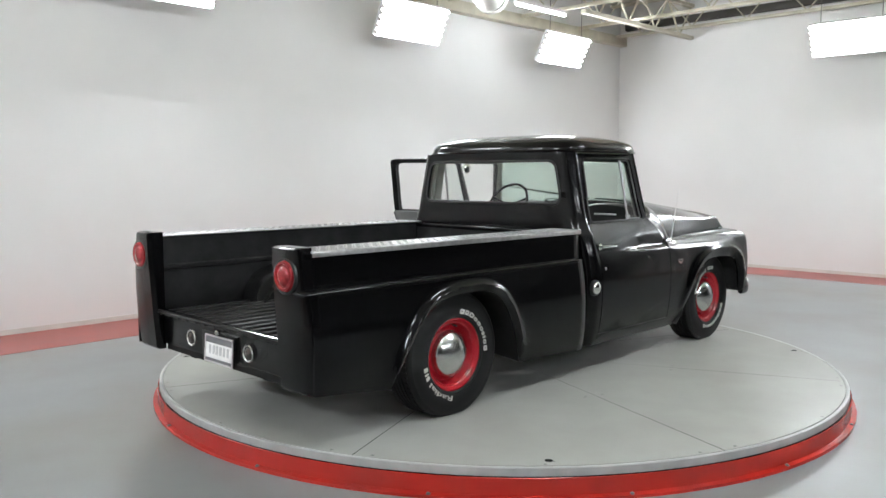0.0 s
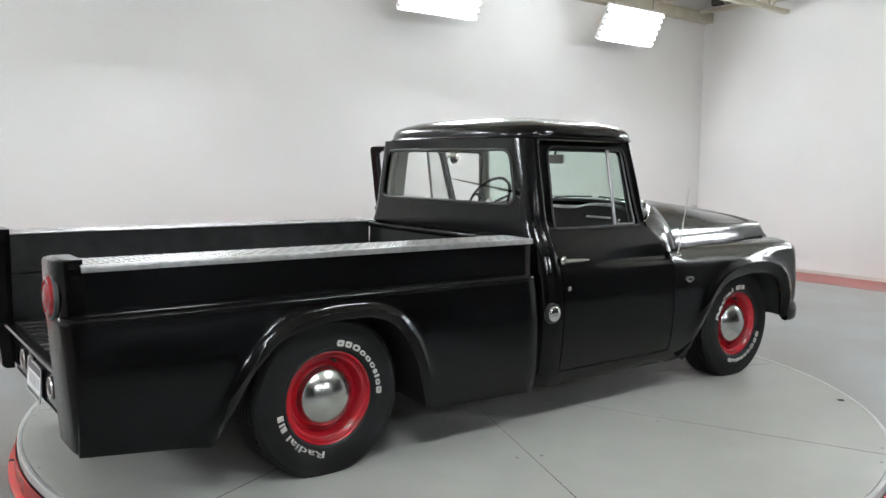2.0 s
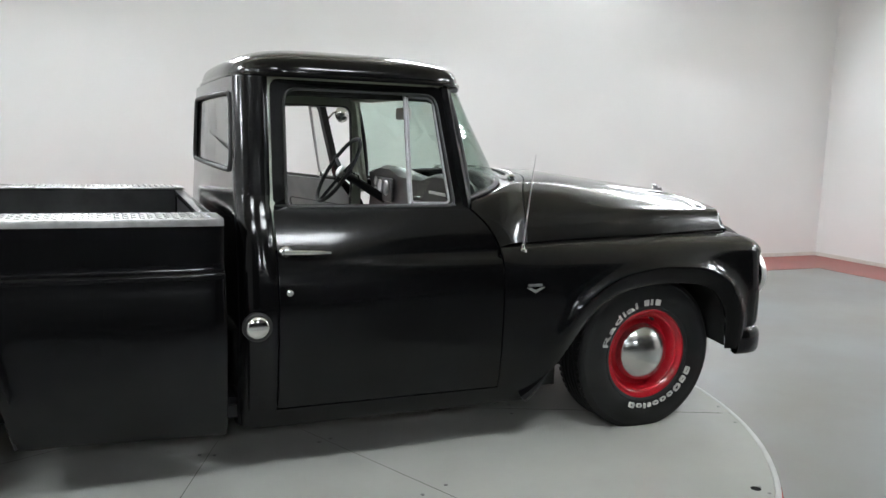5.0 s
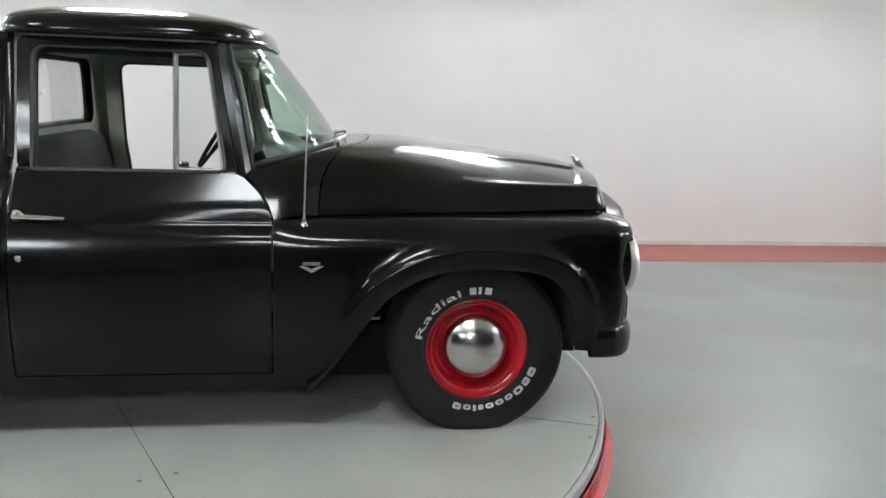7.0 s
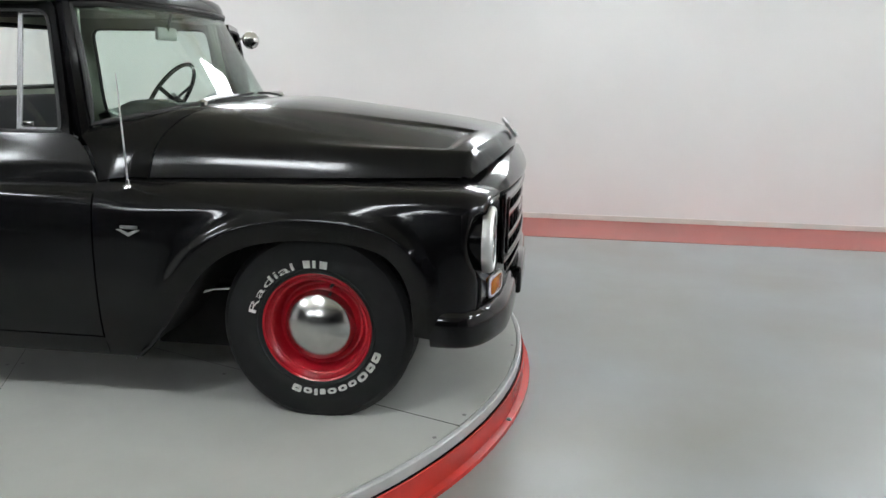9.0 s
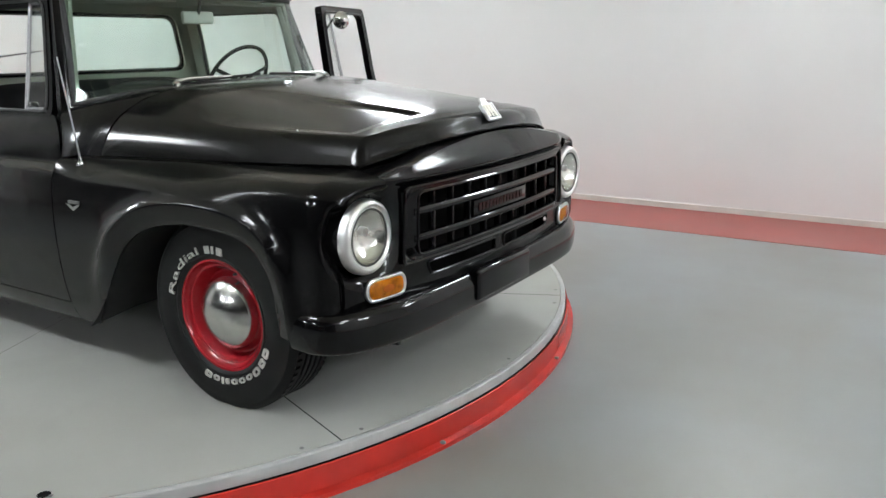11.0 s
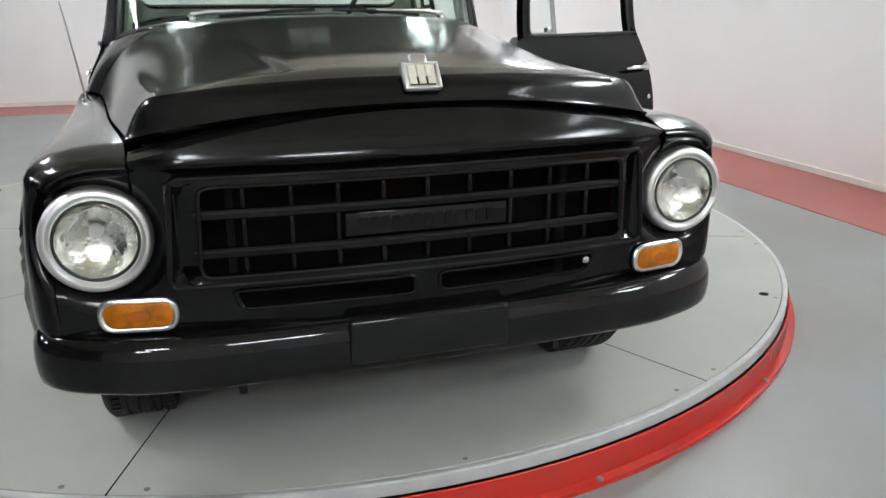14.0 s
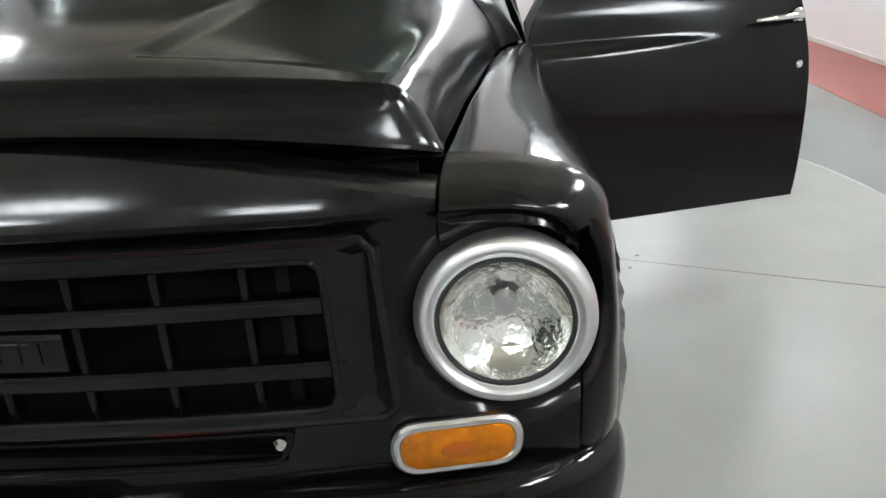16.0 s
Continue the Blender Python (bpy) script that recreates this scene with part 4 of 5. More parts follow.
# front bumper
PLAN = along([(3.80, -1.008), (3.86, -1.014), (3.93, -1.000), (3.985, -0.952), (4.03, -0.86), (4.08, -0.66), (4.10, -0.4), (4.11, 0), (4.10, 0.4), (4.08, 0.66), (4.03, 0.86), (3.985, 0.952), (3.93, 1.000), (3.86, 1.014), (3.80, 1.008)], 69)
rows = []
for k, p in enumerate(PLAN):
    a, b = PLAN[max(k - 1, 0)], PLAN[min(k + 1, len(PLAN) - 1)]
    t = (b - a) / np.linalg.norm(b - a)
    nrm = np.array((t[1], -t[0]))
    lift = 0.022 * (abs(p[1]) / 0.95) ** 2
    rows.append([(p[0] + nrm[0] * o, p[1] + nrm[1] * o, z + lift * 0.7) for o, z in
                 ((-0.05, 0.517), (-0.022, 0.508), (-0.008, 0.510), (0.001, 0.520), (0.006, 0.540), (0.008, 0.575), (0.006, 0.606), (0.0, 0.628), (-0.009, 0.644), (-0.022, 0.654), (-0.05, 0.658), (-0.075, 0.656), (-0.078, 0.640), (-0.05, 0.640), (-0.02, 0.63), (-0.012, 0.61), (-0.012, 0.54), (-0.05, 0.53))])
bumper = part("front_bumper", clean(faces_from(rows, closed_v=True)), TRIM_BLACK, truck, "black painted wraparound bumper with worn lower edge", smooth=45)
part("plate_mount", box((4.07, -0.225, 0.538), (4.130, 0.23, 0.668), 0.014, seg=3), TRIM_BLACK, bumper)
part("bumper_valance", sheet([[(4.015 - 0.07 * (y / 0.75) ** 2 - dx, y, z) for dx, z in ((0.0, 0.625), (-0.03, 0.64), (-0.06, 0.645))] for y in np.linspace(-0.86, 0.86, 21)], 0.006, (4, 0, 0)), PAINT, truck)
hook = lathe([(0.012, 0), (0.016, 0.004), (0.012, 0.012), (0, 0.013)], 12, m=Matrix.Translation((4.02, 0, 1.205)) @ Matrix.Rotation(radians(90), 4, "Y"))
part("hood_latch", box((3.99, -0.08, 1.178), (4.03, 0.12, 1.188), bm=hook), SCREW, truck)

# hood badge: a bar in a frame, as plain shapes
bt = Matrix.Translation((4.048, 0, 1.288)) @ Matrix.Rotation(radians(-38), 4, "Y")
badge = part("hood_badge", moved(box((-0.008, -0.050, -0.046), (0.003, 0.050, 0.034), 0.008), bt), DULL_CHROME, truck, "small chrome hood badge with cream bars")
part("badge_top", moved(box((-0.008, -0.024, 0.030), (0.006, 0.024, 0.062), 0.007, seg=3), bt), DULL_CHROME, badge)
for y in (-0.024, 0.0, 0.024):
    part("badge_bar", moved(box((0.002, y - 0.011, -0.031), (0.007, y + 0.011, 0.027), 0.003), bt), ENAMEL, badge, "cream enamel bar")
for y in (-0.012, 0.012):
    part("badge_groove", moved(box((0.002, y - 0.0028, -0.032), (0.0078, y + 0.0028, -0.010), 0.001), bt), SEAL, badge)
part("badge_groove", moved(box((0.001, -0.034, -0.036), (0.0055, 0.034, -0.030), 0.001), bt), SEAL, badge)
for a, b in ((-0.050, -0.040), (0.040, 0.050)):
    part("badge_rim", moved(box((0.001, a, -0.044), (0.010, b, 0.034), 0.004), bt), DULL_CHROME, badge)
part("badge_rim", moved(box((0.001, -0.050, -0.046), (0.010, 0.050, -0.036), 0.004), bt), DULL_CHROME, badge)
part("badge_rim", moved(box((0.001, -0.046, 0.026), (0.009, 0.046, 0.034), 0.003), bt), DULL_CHROME, badge)

# the whole nose sits a little to one side
for ob in truck.children_recursive:
    for v in ob.data.vertices:
        k = smooth01(3.45, 3.90, v.co.x + truck.location.x)
        out = min(abs(v.co.y) / 0.75, 1) ** 2
        v.co.y += (0.004 + 0.009 * out) * k
        v.co.x += 0.006 * k * (1 - 0.6 * v.co.y) - 0.028 * (1 - out) * smooth01(3.75, 3.98, v.co.x + truck.location.x)

# ---- wheels ----
def word_on_tyre(word):
    """A word as flat outlines of the built-in font, one unit wide and high, joined in one mesh."""
    curve = bpy.data.curves.new("word", "FONT")
    curve.body, curve.resolution_u = word, 2
    ob = bpy.data.objects.new("word", curve)
    me = bpy.data.meshes.new_from_object(ob)
    P = np.array([v.co[:] for v in me.vertices])
    lo, hi = P.min(0), P.max(0)
    flat = [((p[0] - lo[0]) / (hi[0] - lo[0]), (p[1] - lo[1]) / (hi[1] - lo[1])) for p in P]
    polys = [list(p.vertices) for p in me.polygons]
    bpy.data.objects.remove(ob)
    bpy.data.curves.remove(curve)
    bpy.data.meshes.remove(me)
    return flat, polys


RADIAL = word_on_tyre("Radial")
# plain outlines that stand for a maker's mark: (width, height, shape)
MARKS = ((0.9, 1.0, "block"), (0.8, 1.0, "block"), (1.0, 1.0, "ring"), (0.8, 0.75, "ring"), (0.8, 0.75, "ring"), (0.8, 0.75, "ring"), (0.5, 0.75, "bar"), (0.3, 0.9, "bar"), (0.75, 0.75, "ring"), (0.8, 0.95, "block"))


def settled(bm):
    """A tyre pressed flat where it stands on the deck, its wall bulging a little above."""
    for v in bm.verts:
        v.co.z = max(v.co.z, TOP + 0.001)
    return bm


def wheel(x, s, turn_a, turn_b):
    """A wheel at axle x on the side s; the angles place the two runs of raised white marks."""
    OUT = 0.757
    R, GROW = 0.381, 1.03
    z = TOP + 0.375
    m = Matrix.Translation((x, s * OUT, z)) @ Matrix.Rotation(radians(-90 * s), 4, "X") @ Matrix.Diagonal((GROW, GROW, 1, 1))
    hub = part("wheel", lathe([(0.05, -0.06), (0.09, -0.06), (0.16, -0.07), (0.205, -0.08), (0.215, -0.09), (0.215, 0.0), (0.2, 0.02), (0.06, 0.03)], 40, m=m), UNDER, truck)
    prof = [(0.213, -0.10), (0.24, -0.125), (0.29, -0.135), (0.33, -0.128), (0.364, -0.114), (0.375, -0.104), (0.3805, -0.092)]
    for k in range(5):
        h = -0.078 + 0.036 * k
        prof += [(R, h - 0.010), (R, h + 0.010), (R - 0.008, h + 0.0125), (R - 0.008, h + 0.0235)]
    prof += [(R, 0.106), (0.377, 0.114), (0.368, 0.125), (0.356, 0.133), (0.352, 0.1325), (0.33, 0.138), (0.31, 0.1425), (0.285, 0.144), (0.262, 0.143), (0.245, 0.138), (0.240, 0.1355), (0.235, 0.138), (0.225, 0.132), (0.214, 0.118)]
    slim = lambda h: 0.144 - (0.144 - h) * 0.88
    prof = [(r, slim(h)) for r, h in prof]
    tyre = part("tyre", settled(lathe(prof, 96, m=m)), RUBBER, hub, "wide black tyre with raised white marks")
    blocks = None
    for k in range(72):
        a = 2 * math.pi * k / 72
        for h in (-0.09, 0.085):
            own = box((R - 0.009, -0.010, slim(h - 0.014)), (R + 0.0015, 0.010, slim(h + 0.018)))
            blocks = join(blocks, moved(own, m @ Matrix.Rotation(a, 4, "Z")))
    part("tread", settled(blocks), RUBBER, tyre, smooth=0, kind="stuff")

    def on_wall(angle, r, h):
        a = radians(angle)
        return (x - s * GROW * r * math.cos(a), s * (OUT + h), z + GROW * r * math.sin(a))

    def mark(outline, hole=None):
        """One raised white shape from (angle, radius) loops."""
        bm = bmesh.new()
        loops = [outline] + ([hole] if hole else [])
        tops = [[bm.verts.new(on_wall(a, r, 0.1462)) for a, r in lp] for lp in loops]
        feet = [[bm.verts.new(on_wall(a, r, 0.1405)) for a, r in lp] for lp in loops]
        n = len(outline)
        for t, f in zip(tops, feet):
            for k in range(n):
                bm.faces.new((t[k], t[(k + 1) % n], f[(k + 1) % n], f[k]))
        if hole:
            for k in range(n):
                bm.faces.new((tops[0][k], tops[0][(k + 1) % n], tops[1][(k + 1) % n], tops[1][k]))
        else:
            bm.faces.new(tops[0])
        bmesh.ops.recalc_face_normals(bm, faces=bm.faces)
        part("white_mark", bm, WHITE_LETTER, tyre, smooth=0)

    low, high = 0.246, 0.275
    total = sum(w for w, _, _ in MARKS) + 0.22 * (len(MARKS) - 1)
    at, per = turn_a[0], (turn_a[1] - turn_a[0]) / total
    for w, tall, shape in MARKS:
        a0, a1, r1 = at, at + w * per, low + (high - low) * tall
        mid, half, rm, rh = (a0 + a1) / 2, (a1 - a0) / 2, (low + r1) / 2, (r1 - low) / 2
        n = 20
        loop = []
        for k in range(n):
            q = 2 * math.pi * k / n
            c, sn = math.cos(q), math.sin(q)
            p = 6.0 if shape != "ring" else 3.0
            f = (abs(c) ** p + abs(sn) ** p) ** (-1 / p)
            loop.append((c * f, sn * f))
        outline = [(mid + half * c, rm + rh * sn) for c, sn in loop]
        inner = None if shape == "bar" else [(mid + half * 0.42 * c, rm + rh * (0.45 if shape == "ring" else 0.22) * sn) for c, sn in loop]
        mark(outline, inner)
        at = a1 + 0.22 * per
    flat, polys = RADIAL
    start, end = turn_b[0], turn_b[0] + (turn_b[1] - turn_b[0]) * 0.66
    bm = bmesh.new()
    vs = [bm.verts.new(on_wall(start + (end - start) * u, low + (high - low) * v, 0.1462)) for u, v in flat]
    for p in polys:
        try:
            bm.faces.new([vs[k] for k in p])
        except ValueError:
            pass
    rim_edges = [e for e in bm.edges if len(e.link_faces) == 1]
    made = bmesh.ops.extrude_edge_only(bm, edges=rim_edges)["geom"]
    bmesh.ops.translate(bm, verts=[v for v in made if isinstance(v, bmesh.types.BMVert)], vec=(0, -s * 0.006, 0))
    bmesh.ops.recalc_face_normals(bm, faces=bm.faces)
    part("raised_word", bm, WHITE_LETTER, tyre, "raised white word on the sidewall", smooth=0)
    for k, w in ((0.76, 0.065), (0.85, 0.03), (0.92, 0.07)):
        a0 = turn_b[0] + (turn_b[1] - turn_b[0]) * k
        a1 = a0 + (turn_b[1] - turn_b[0]) * w
        mark([(a0, low), ((a0 + a1) / 2, low), (a1, low), (a1, high), ((a0 + a1) / 2, high), (a0, high)])
    rim = part("rim", lathe([(0.214, 0.10), (0.221, 0.120), (0.2235, 0.127), (0.219, 0.130), (0.212, 0.127), (0.205, 0.112), (0.196, 0.104), (0.190, 0.104), (0.184, 0.098), (0.176, 0.066), (0.168, 0.055), (0.160, 0.056), (0.150, 0.066), (0.138, 0.074), (0.120, 0.076), (0.06, 0.076)], 72, m=m), RED_PAINT, hub, "glossy red steel rim")
    part("hubcap", lathe([(0.127, 0.066), (0.129, 0.074), (0.127, 0.080)] + [(0.165 * math.sin(a), 0.158 - 0.165 * (1 - math.cos(a))) for a in np.linspace(0.82, 0, 16)], 56, m=m @ Matrix.Diagonal((1.11, 1.11, 1, 1))), WORN_CHROME, hub, "domed chrome hubcap, dulled by wear")
    part("valve", tube([m @ Vector((-0.172 * s * 0.3, 0.165, 0.06)), m @ Vector((-0.172 * s * 0.3, 0.162, 0.095))], 0.006, 8), SEAL, rim)
    return hub


wheel(0.0, -1, (83, -3), (262, 188))
wheel(AXLE, -1, (-18, -112), (168, 78))
wheel(0.0, 1, (83, -3), (262, 188))
wheel(AXLE, 1, (-18, -112), (168, 78))

# chassis under the body
for s in (-1, 1):
    part("frame_rail", box((-1.05, s * 0.42 - 0.035, 0.48), (3.95, s * 0.42 + 0.035, 0.60)), UNDER, truck, smooth=0)
for x in (0.0, AXLE):
    part("axle", tube([(x, -0.62, 0.535), (x, 0.62, 0.535)], 0.045, 10), UNDER, truck)
part("cab_mount", box((1.14, -0.68, 0.44), (1.30, 0.68, 0.74)), UNDER, truck, smooth=0)
part("underbody", box((1.25, -0.86, 0.42), (2.55, 0.86, 0.47)), UNDER, truck, smooth=0)
part("engine_bay_floor", box((2.5, -0.52, 0.55), (3.9, 0.52, 0.62)), UNDER, truck, smooth=0)
part("transmission", box((1.3, -0.2, 0.36), (3.2, 0.2, 0.5), 0.05), UNDER, truck)
part("brake_line", tube([(2.72, -0.66, 0.585), (2.80, -0.66, 0.612), (2.92, -0.66, 0.622)], 0.007, 6), DULL_CHROME, truck)
part("axle_bracket", box((0.43, -0.70, 0.635), (0.51, -0.68, 0.665), 0.004), SCREW, truck)
part("exhaust_pipe", tube([(2.6, -0.30, 0.36), (1.5, -0.33, 0.35), (0.4, -0.40, 0.36), (0.2, -0.42, 0.42)], 0.028, 10), UNDER, truck)
for s in (-1, 1):
    part("splash_panel", box((2.50, min(s * 0.60, s * 0.92), 0.40), (2.54, max(s * 0.60, s * 0.92), 1.05)), UNDER, truck, smooth=0)
    part("inner_fender", box((2.46, min(s * 0.49, s * 0.52), 0.30), (3.02, max(s * 0.49, s * 0.52), 0.60)), UNDER, truck, smooth=0)
    part("inner_fender", box((2.5, min(s * 0.48, s * 0.50), 0.40), (3.90, max(s * 0.48, s * 0.50), 1.08)), UNDER, truck, smooth=0)

# ---- doors ----
HINGE = (2.452, 0.965)


def door(s, angle):
    """A door on the side s, opened by an angle about its front hinge."""
    m = Matrix.Translation((HINGE[0], s * HINGE[1], 0)) @ Matrix.Rotation(radians(-angle) * s, 4, "Z") @ Matrix.Translation((-HINGE[0], -s * HINGE[1], 0))

    def top(x):
        return float(np.interp(x, [1.4, 2.295, 2.337, 2.398, 2.437, 2.452], [1.287, 1.287, 1.270, 1.212, 1.148, 1.104]))
    xs = list(np.linspace(1.459, 2.25, 30)) + list(np.linspace(2.27, 2.452, 12))
    rows = []
    for x in xs:
        t1 = top(x)
        zs = [z for z in (0.475, 0.482, 0.52, 0.58, 0.66, 0.75, 0.83, 0.90, 0.95, 0.99, 1.02, 1.035, 1.045, 1.055, 1.065, 1.075, 1.09)]
        zs += list(np.linspace(1.10, max(t1, 1.1001), 12))
        rows.append([(x, s * side(x, z), z) for z in zs])
    ob = part("door", moved(sheet(rows, 0.016, (1.9, 0, 0.9)), m), PAINT, truck, "satin black cab door standing wide open" if angle else "satin black cab door, shut")
    inner = [[(x, s * (side(x, z) - 0.075), z) for z in (0.49, 0.6, 0.8, 1.0, 1.10, min(1.285, top(x)))] for x in np.linspace(1.475, 2.435, 16)]
    part("door_card", moved(sheet(inner, 0.012, (1.9, 0, 0.9)), m), DOOR_CARD, ob, "dull grey inner door panel")
    rim_rows = []
    outline = [(1.462, 0.478)] + [(1.462, z) for z in np.linspace(0.5, 1.27, 14)]
    rim_rows = [[(x, s * (side(x, z) - d), z) for d in (0.01, 0.04, 0.085)] for x, z in outline]
    part("door_edge", moved(sheet(rim_rows, 0.008, (2.0, s * 0.9, 0.9)), m), PAINT, ob)
    # window frame
    hole = dense(rounded([(1.517, 1.286), (2.264, 1.290), (2.190, 1.768), (1.517, 1.768)], [0.02, 0.03, 0.05, 0.06], 8), 120)
    out = dense(rounded([(1.462, 1.272), (2.308, 1.272), (2.218, 1.806), (1.462, 1.806)], [0.004, 0.004, 0.03, 0.04], 8), 120)
    place = lambda x, z: (x, s * (side(x, z) + 0.002), z)
    part("window_frame", moved(band(hole, out, 6, place, 0.045, (1.9, 0, 1.5)), m), PAINT, ob, "black painted door window frame")
    part("window_lip", moved(tube([Vector(place(*p)) + Vector((0, s * 0.002, 0)) for p in hole], 0.007, 6, closed=True), m), SEAL, ob)
    part("window_sill", moved(tube([(x, s * (side(x, 1.289) - 0.004), 1.289) for x in np.linspace(1.47, 2.27, 12)], 0.008, 6), m), SEAL, ob)
    # vent window with its chrome post
    a, b = Vector((2.060, s * (side(2, 1.29) - 0.022), 1.285)), Vector((2.055, s * (side(2, 1.76) - 0.022), 1.772))
    part("vent_post", moved(tube([a, b], 0.0085, 8, flat=0.8), m), POST_METAL, ob, "chrome vent window post")
    vent = [[Vector((x0 + (x1 - x0) * t, s * (side(2, z) - 0.022), z)) for t in (0, 1)] for z, x0, x1 in ((1.29, 2.064, 2.258), (1.5, 2.062, 2.228), (1.765, 2.058, 2.188))]
    g = part("vent_glass", moved(sheet(vent, 0.004, (1.9, 0, 1.5)), m), CLEAR, ob, "clear vent window glass")
    g.visible_shadow = False
    vent_loop = dense(rounded([(2.070, 1.298), (2.250, 1.298), (2.184, 1.757), (2.066, 1.757)], [0.012, 0.02, 0.03, 0.012], 6), 70)
    part("vent_trim", moved(tube([(x, s * (side(2, z) - 0.017), z) for x, z in vent_loop], 0.0065, 6, closed=True), m), POST_METAL, ob, "dull chrome vent window trim")
    panel = dense(rounded([(1.60, 0.62), (2.30, 0.62), (2.30, 1.12), (1.60, 1.12)], 0.05, 6), 80)
    part("card_bead", moved(tube([(x, s * (side(x, z) - 0.089), z) for x, z in panel], 0.006, 6, closed=True), m), SEAL, ob, "dark bead round the inner door panel")
    part("vent_latch", moved(box((2.072, s * 0.80 - 0.014, 1.294), (2.112, s * 0.80 + 0.014, 1.326), 0.005), m), CHROME, ob)
    # handle and lock
    hx, hz = 1.475, 1.113
    y = s * (side(1.55, hz) + 0.004)
    h = lathe([(0.026, -0.004), (0.026, 0.008), (0.018, 0.018), (0.0, 0.016)], 20, m=Matrix.Translation((hx + 0.015, y, hz)) @ Matrix.Rotation(radians(-90 * s), 4, "X"))
    part("handle", moved(tube([(hx + 0.01, y + s * 0.02, hz), (hx + 0.06, y + s * 0.034, hz + 0.002), (hx + 0.13, y + s * 0.036, hz), (hx + 0.195, y + s * 0.028, hz - 0.003)], [0.013, 0.012, 0.011, 0.006], 10, h, flat=0.8), m), CHROME, ob, "chrome lever handle")
    part("lock", moved(lathe([(0.013, -0.002), (0.013, 0.004), (0.009, 0.007), (0, 0.007)], 16, m=Matrix.Translation((1.50, s * (side(1.5, 0.955) + 0.001), 0.955)) @ Matrix.Rotation(radians(-90 * s), 4, "X")), m), CHROME, ob)
    part("window_crank", moved(tube([(1.85, s * 0.885, 0.98), (1.85, s * 0.86, 0.98), (1.93, s * 0.852, 0.95)], 0.008, 8), m), CHROME, ob)
    if angle:
        place = Vector((2.20, s * (side(2.2, 1.70) + 0.01), 1.66))
        ball = place + Vector((0.03, s * 0.11, 0.05))
        mir = part("door_mirror", moved(tube([place, place + Vector((0.01, s * 0.05, 0.06)), ball + Vector((0, 0, 0.02))], 0.007, 8), m), CHROME, ob, "round chrome door mirror")
        part("mirror_head", moved(lathe([(0.0, -0.03), (0.03, -0.026), (0.05, -0.008), (0.054, 0.006), (0.05, 0.012), (0.0, 0.012)], 28, m=Matrix.Translation(ball) @ Matrix.Rotation(radians(-90), 4, "Y")), m), CHROME, mir)
    return ob


door(-1, 0)
door(1, 72)
for s in (-1, 1):
    opening = dense(rounded([(1.508, 0.60), (2.33, 0.60), (2.225, 1.755), (1.508, 1.755)], [0.05, 0.05, 0.06, 0.06], 8), 140)
    around = dense(rounded([(1.43, 0.50), (2.40, 0.50), (2.275, 1.812), (1.43, 1.812)], 0.01, 4), 140)
    inside = lambda x, z: (x, s * (side(x, min(z, 1.8)) - 0.062), z)
    lining = part("door_opening_lining", band(opening, around, 4, inside, 0.02, (1.9, 0, 1.2)), TRIM_GREY, truck, "grey-green painted lining round the door opening")
    if s < 0:
        tight = dense(rounded([(1.470, 0.54), (2.36, 0.54), (2.245, 1.795), (1.470, 1.795)], 0.01, 4), 140)
        part("door_seal", band(tight, around, 2, lambda x, z: (x, s * (side(x, min(z, 1.8)) - 0.030), z), 0.012, (1.9, 0, 1.2)), SEAL, lining, "black rubber seal round the shut door")
    part("weatherstrip", tube([Vector(inside(*p)) for p in opening], 0.013, 6, closed=True), SEAL, lining, "black rubber weatherstrip")
for s in (-1, 1):
    jamb = [[(2.44 + dx, s * (side(2.45, z) - d), z) for d, dx in ((0.02, 0), (0.06, -0.01), (0.12, -0.01))] for z in np.linspace(0.48, 1.25, 8)]
    part("door_jamb", sheet(jamb, 0.01, (3, 0, 0.9)), PAINT, truck)
    sill = [[(x, s * y, z) for y, z in ((0.955, 0.468), (0.90, 0.475), (0.82, 0.475))] for x in (1.45, 1.9, 2.45)]
    part("door_sill", sheet(sill, 0.01, (1.9, 0, 0)), PAINT, truck)

# small things on the sides
for s in (-1, 1):
    vy = side(2.6, 0.92)
    vee = [(-0.050, 0.008), (-0.030, 0.008), (0.0, -0.004), (0.030, 0.008), (0.050, 0.008), (0.0, -0.020)]
    bm = bmesh.new()
    f = bm.faces.new([bm.verts.new((2.612 + x, s * (vy + 0.001), 0.924 + z)) for x, z in vee])
    up = bmesh.ops.extrude_face_region(bm, geom=[f])
    bmesh.ops.translate(bm, verts=[v for v in up["geom"] if isinstance(v, bmesh.types.BMVert)], vec=(0, s * 0.006, 0))
    bmesh.ops.recalc_face_normals(bm, faces=bm.faces)
    vb = part("fender_badge", bm, CHROME, truck, "small chrome fender badge", smooth=0)
    part("badge_bar", box((2.576, s * vy - 0.005, 0.9335), (2.648, s * vy + 0.005, 0.946), 0.002), GAUGE, vb)
m = Matrix.Translation((1.372, -side(1.4, 0.825) + 0.004, 0.825)) @ Matrix.Rotation(radians(90), 4, "X")
cap = part("fuel_cap", lathe([(0.045, -0.01), (0.046, 0.012), (0.043, 0.018), (0.036, 0.022), (0.02, 0.027), (0.0, 0.028)], 36, m=m), CHROME, truck, "round chrome fuel filler cap")
part("filler_ring", lathe([(0.060, -0.012), (0.058, 0.004), (0.048, 0.006), (0.046, -0.01)], 36, m=m), SEAL, cap)
ant = part("antenna_base", lathe([(0.020, 0), (0.017, 0.012), (0.010, 0.018), (0.007, 0.035), (0, 0.036)], 16, m=Matrix.Translation((2.58, -0.915, 1.082))), CHROME, truck, "chrome radio antenna")
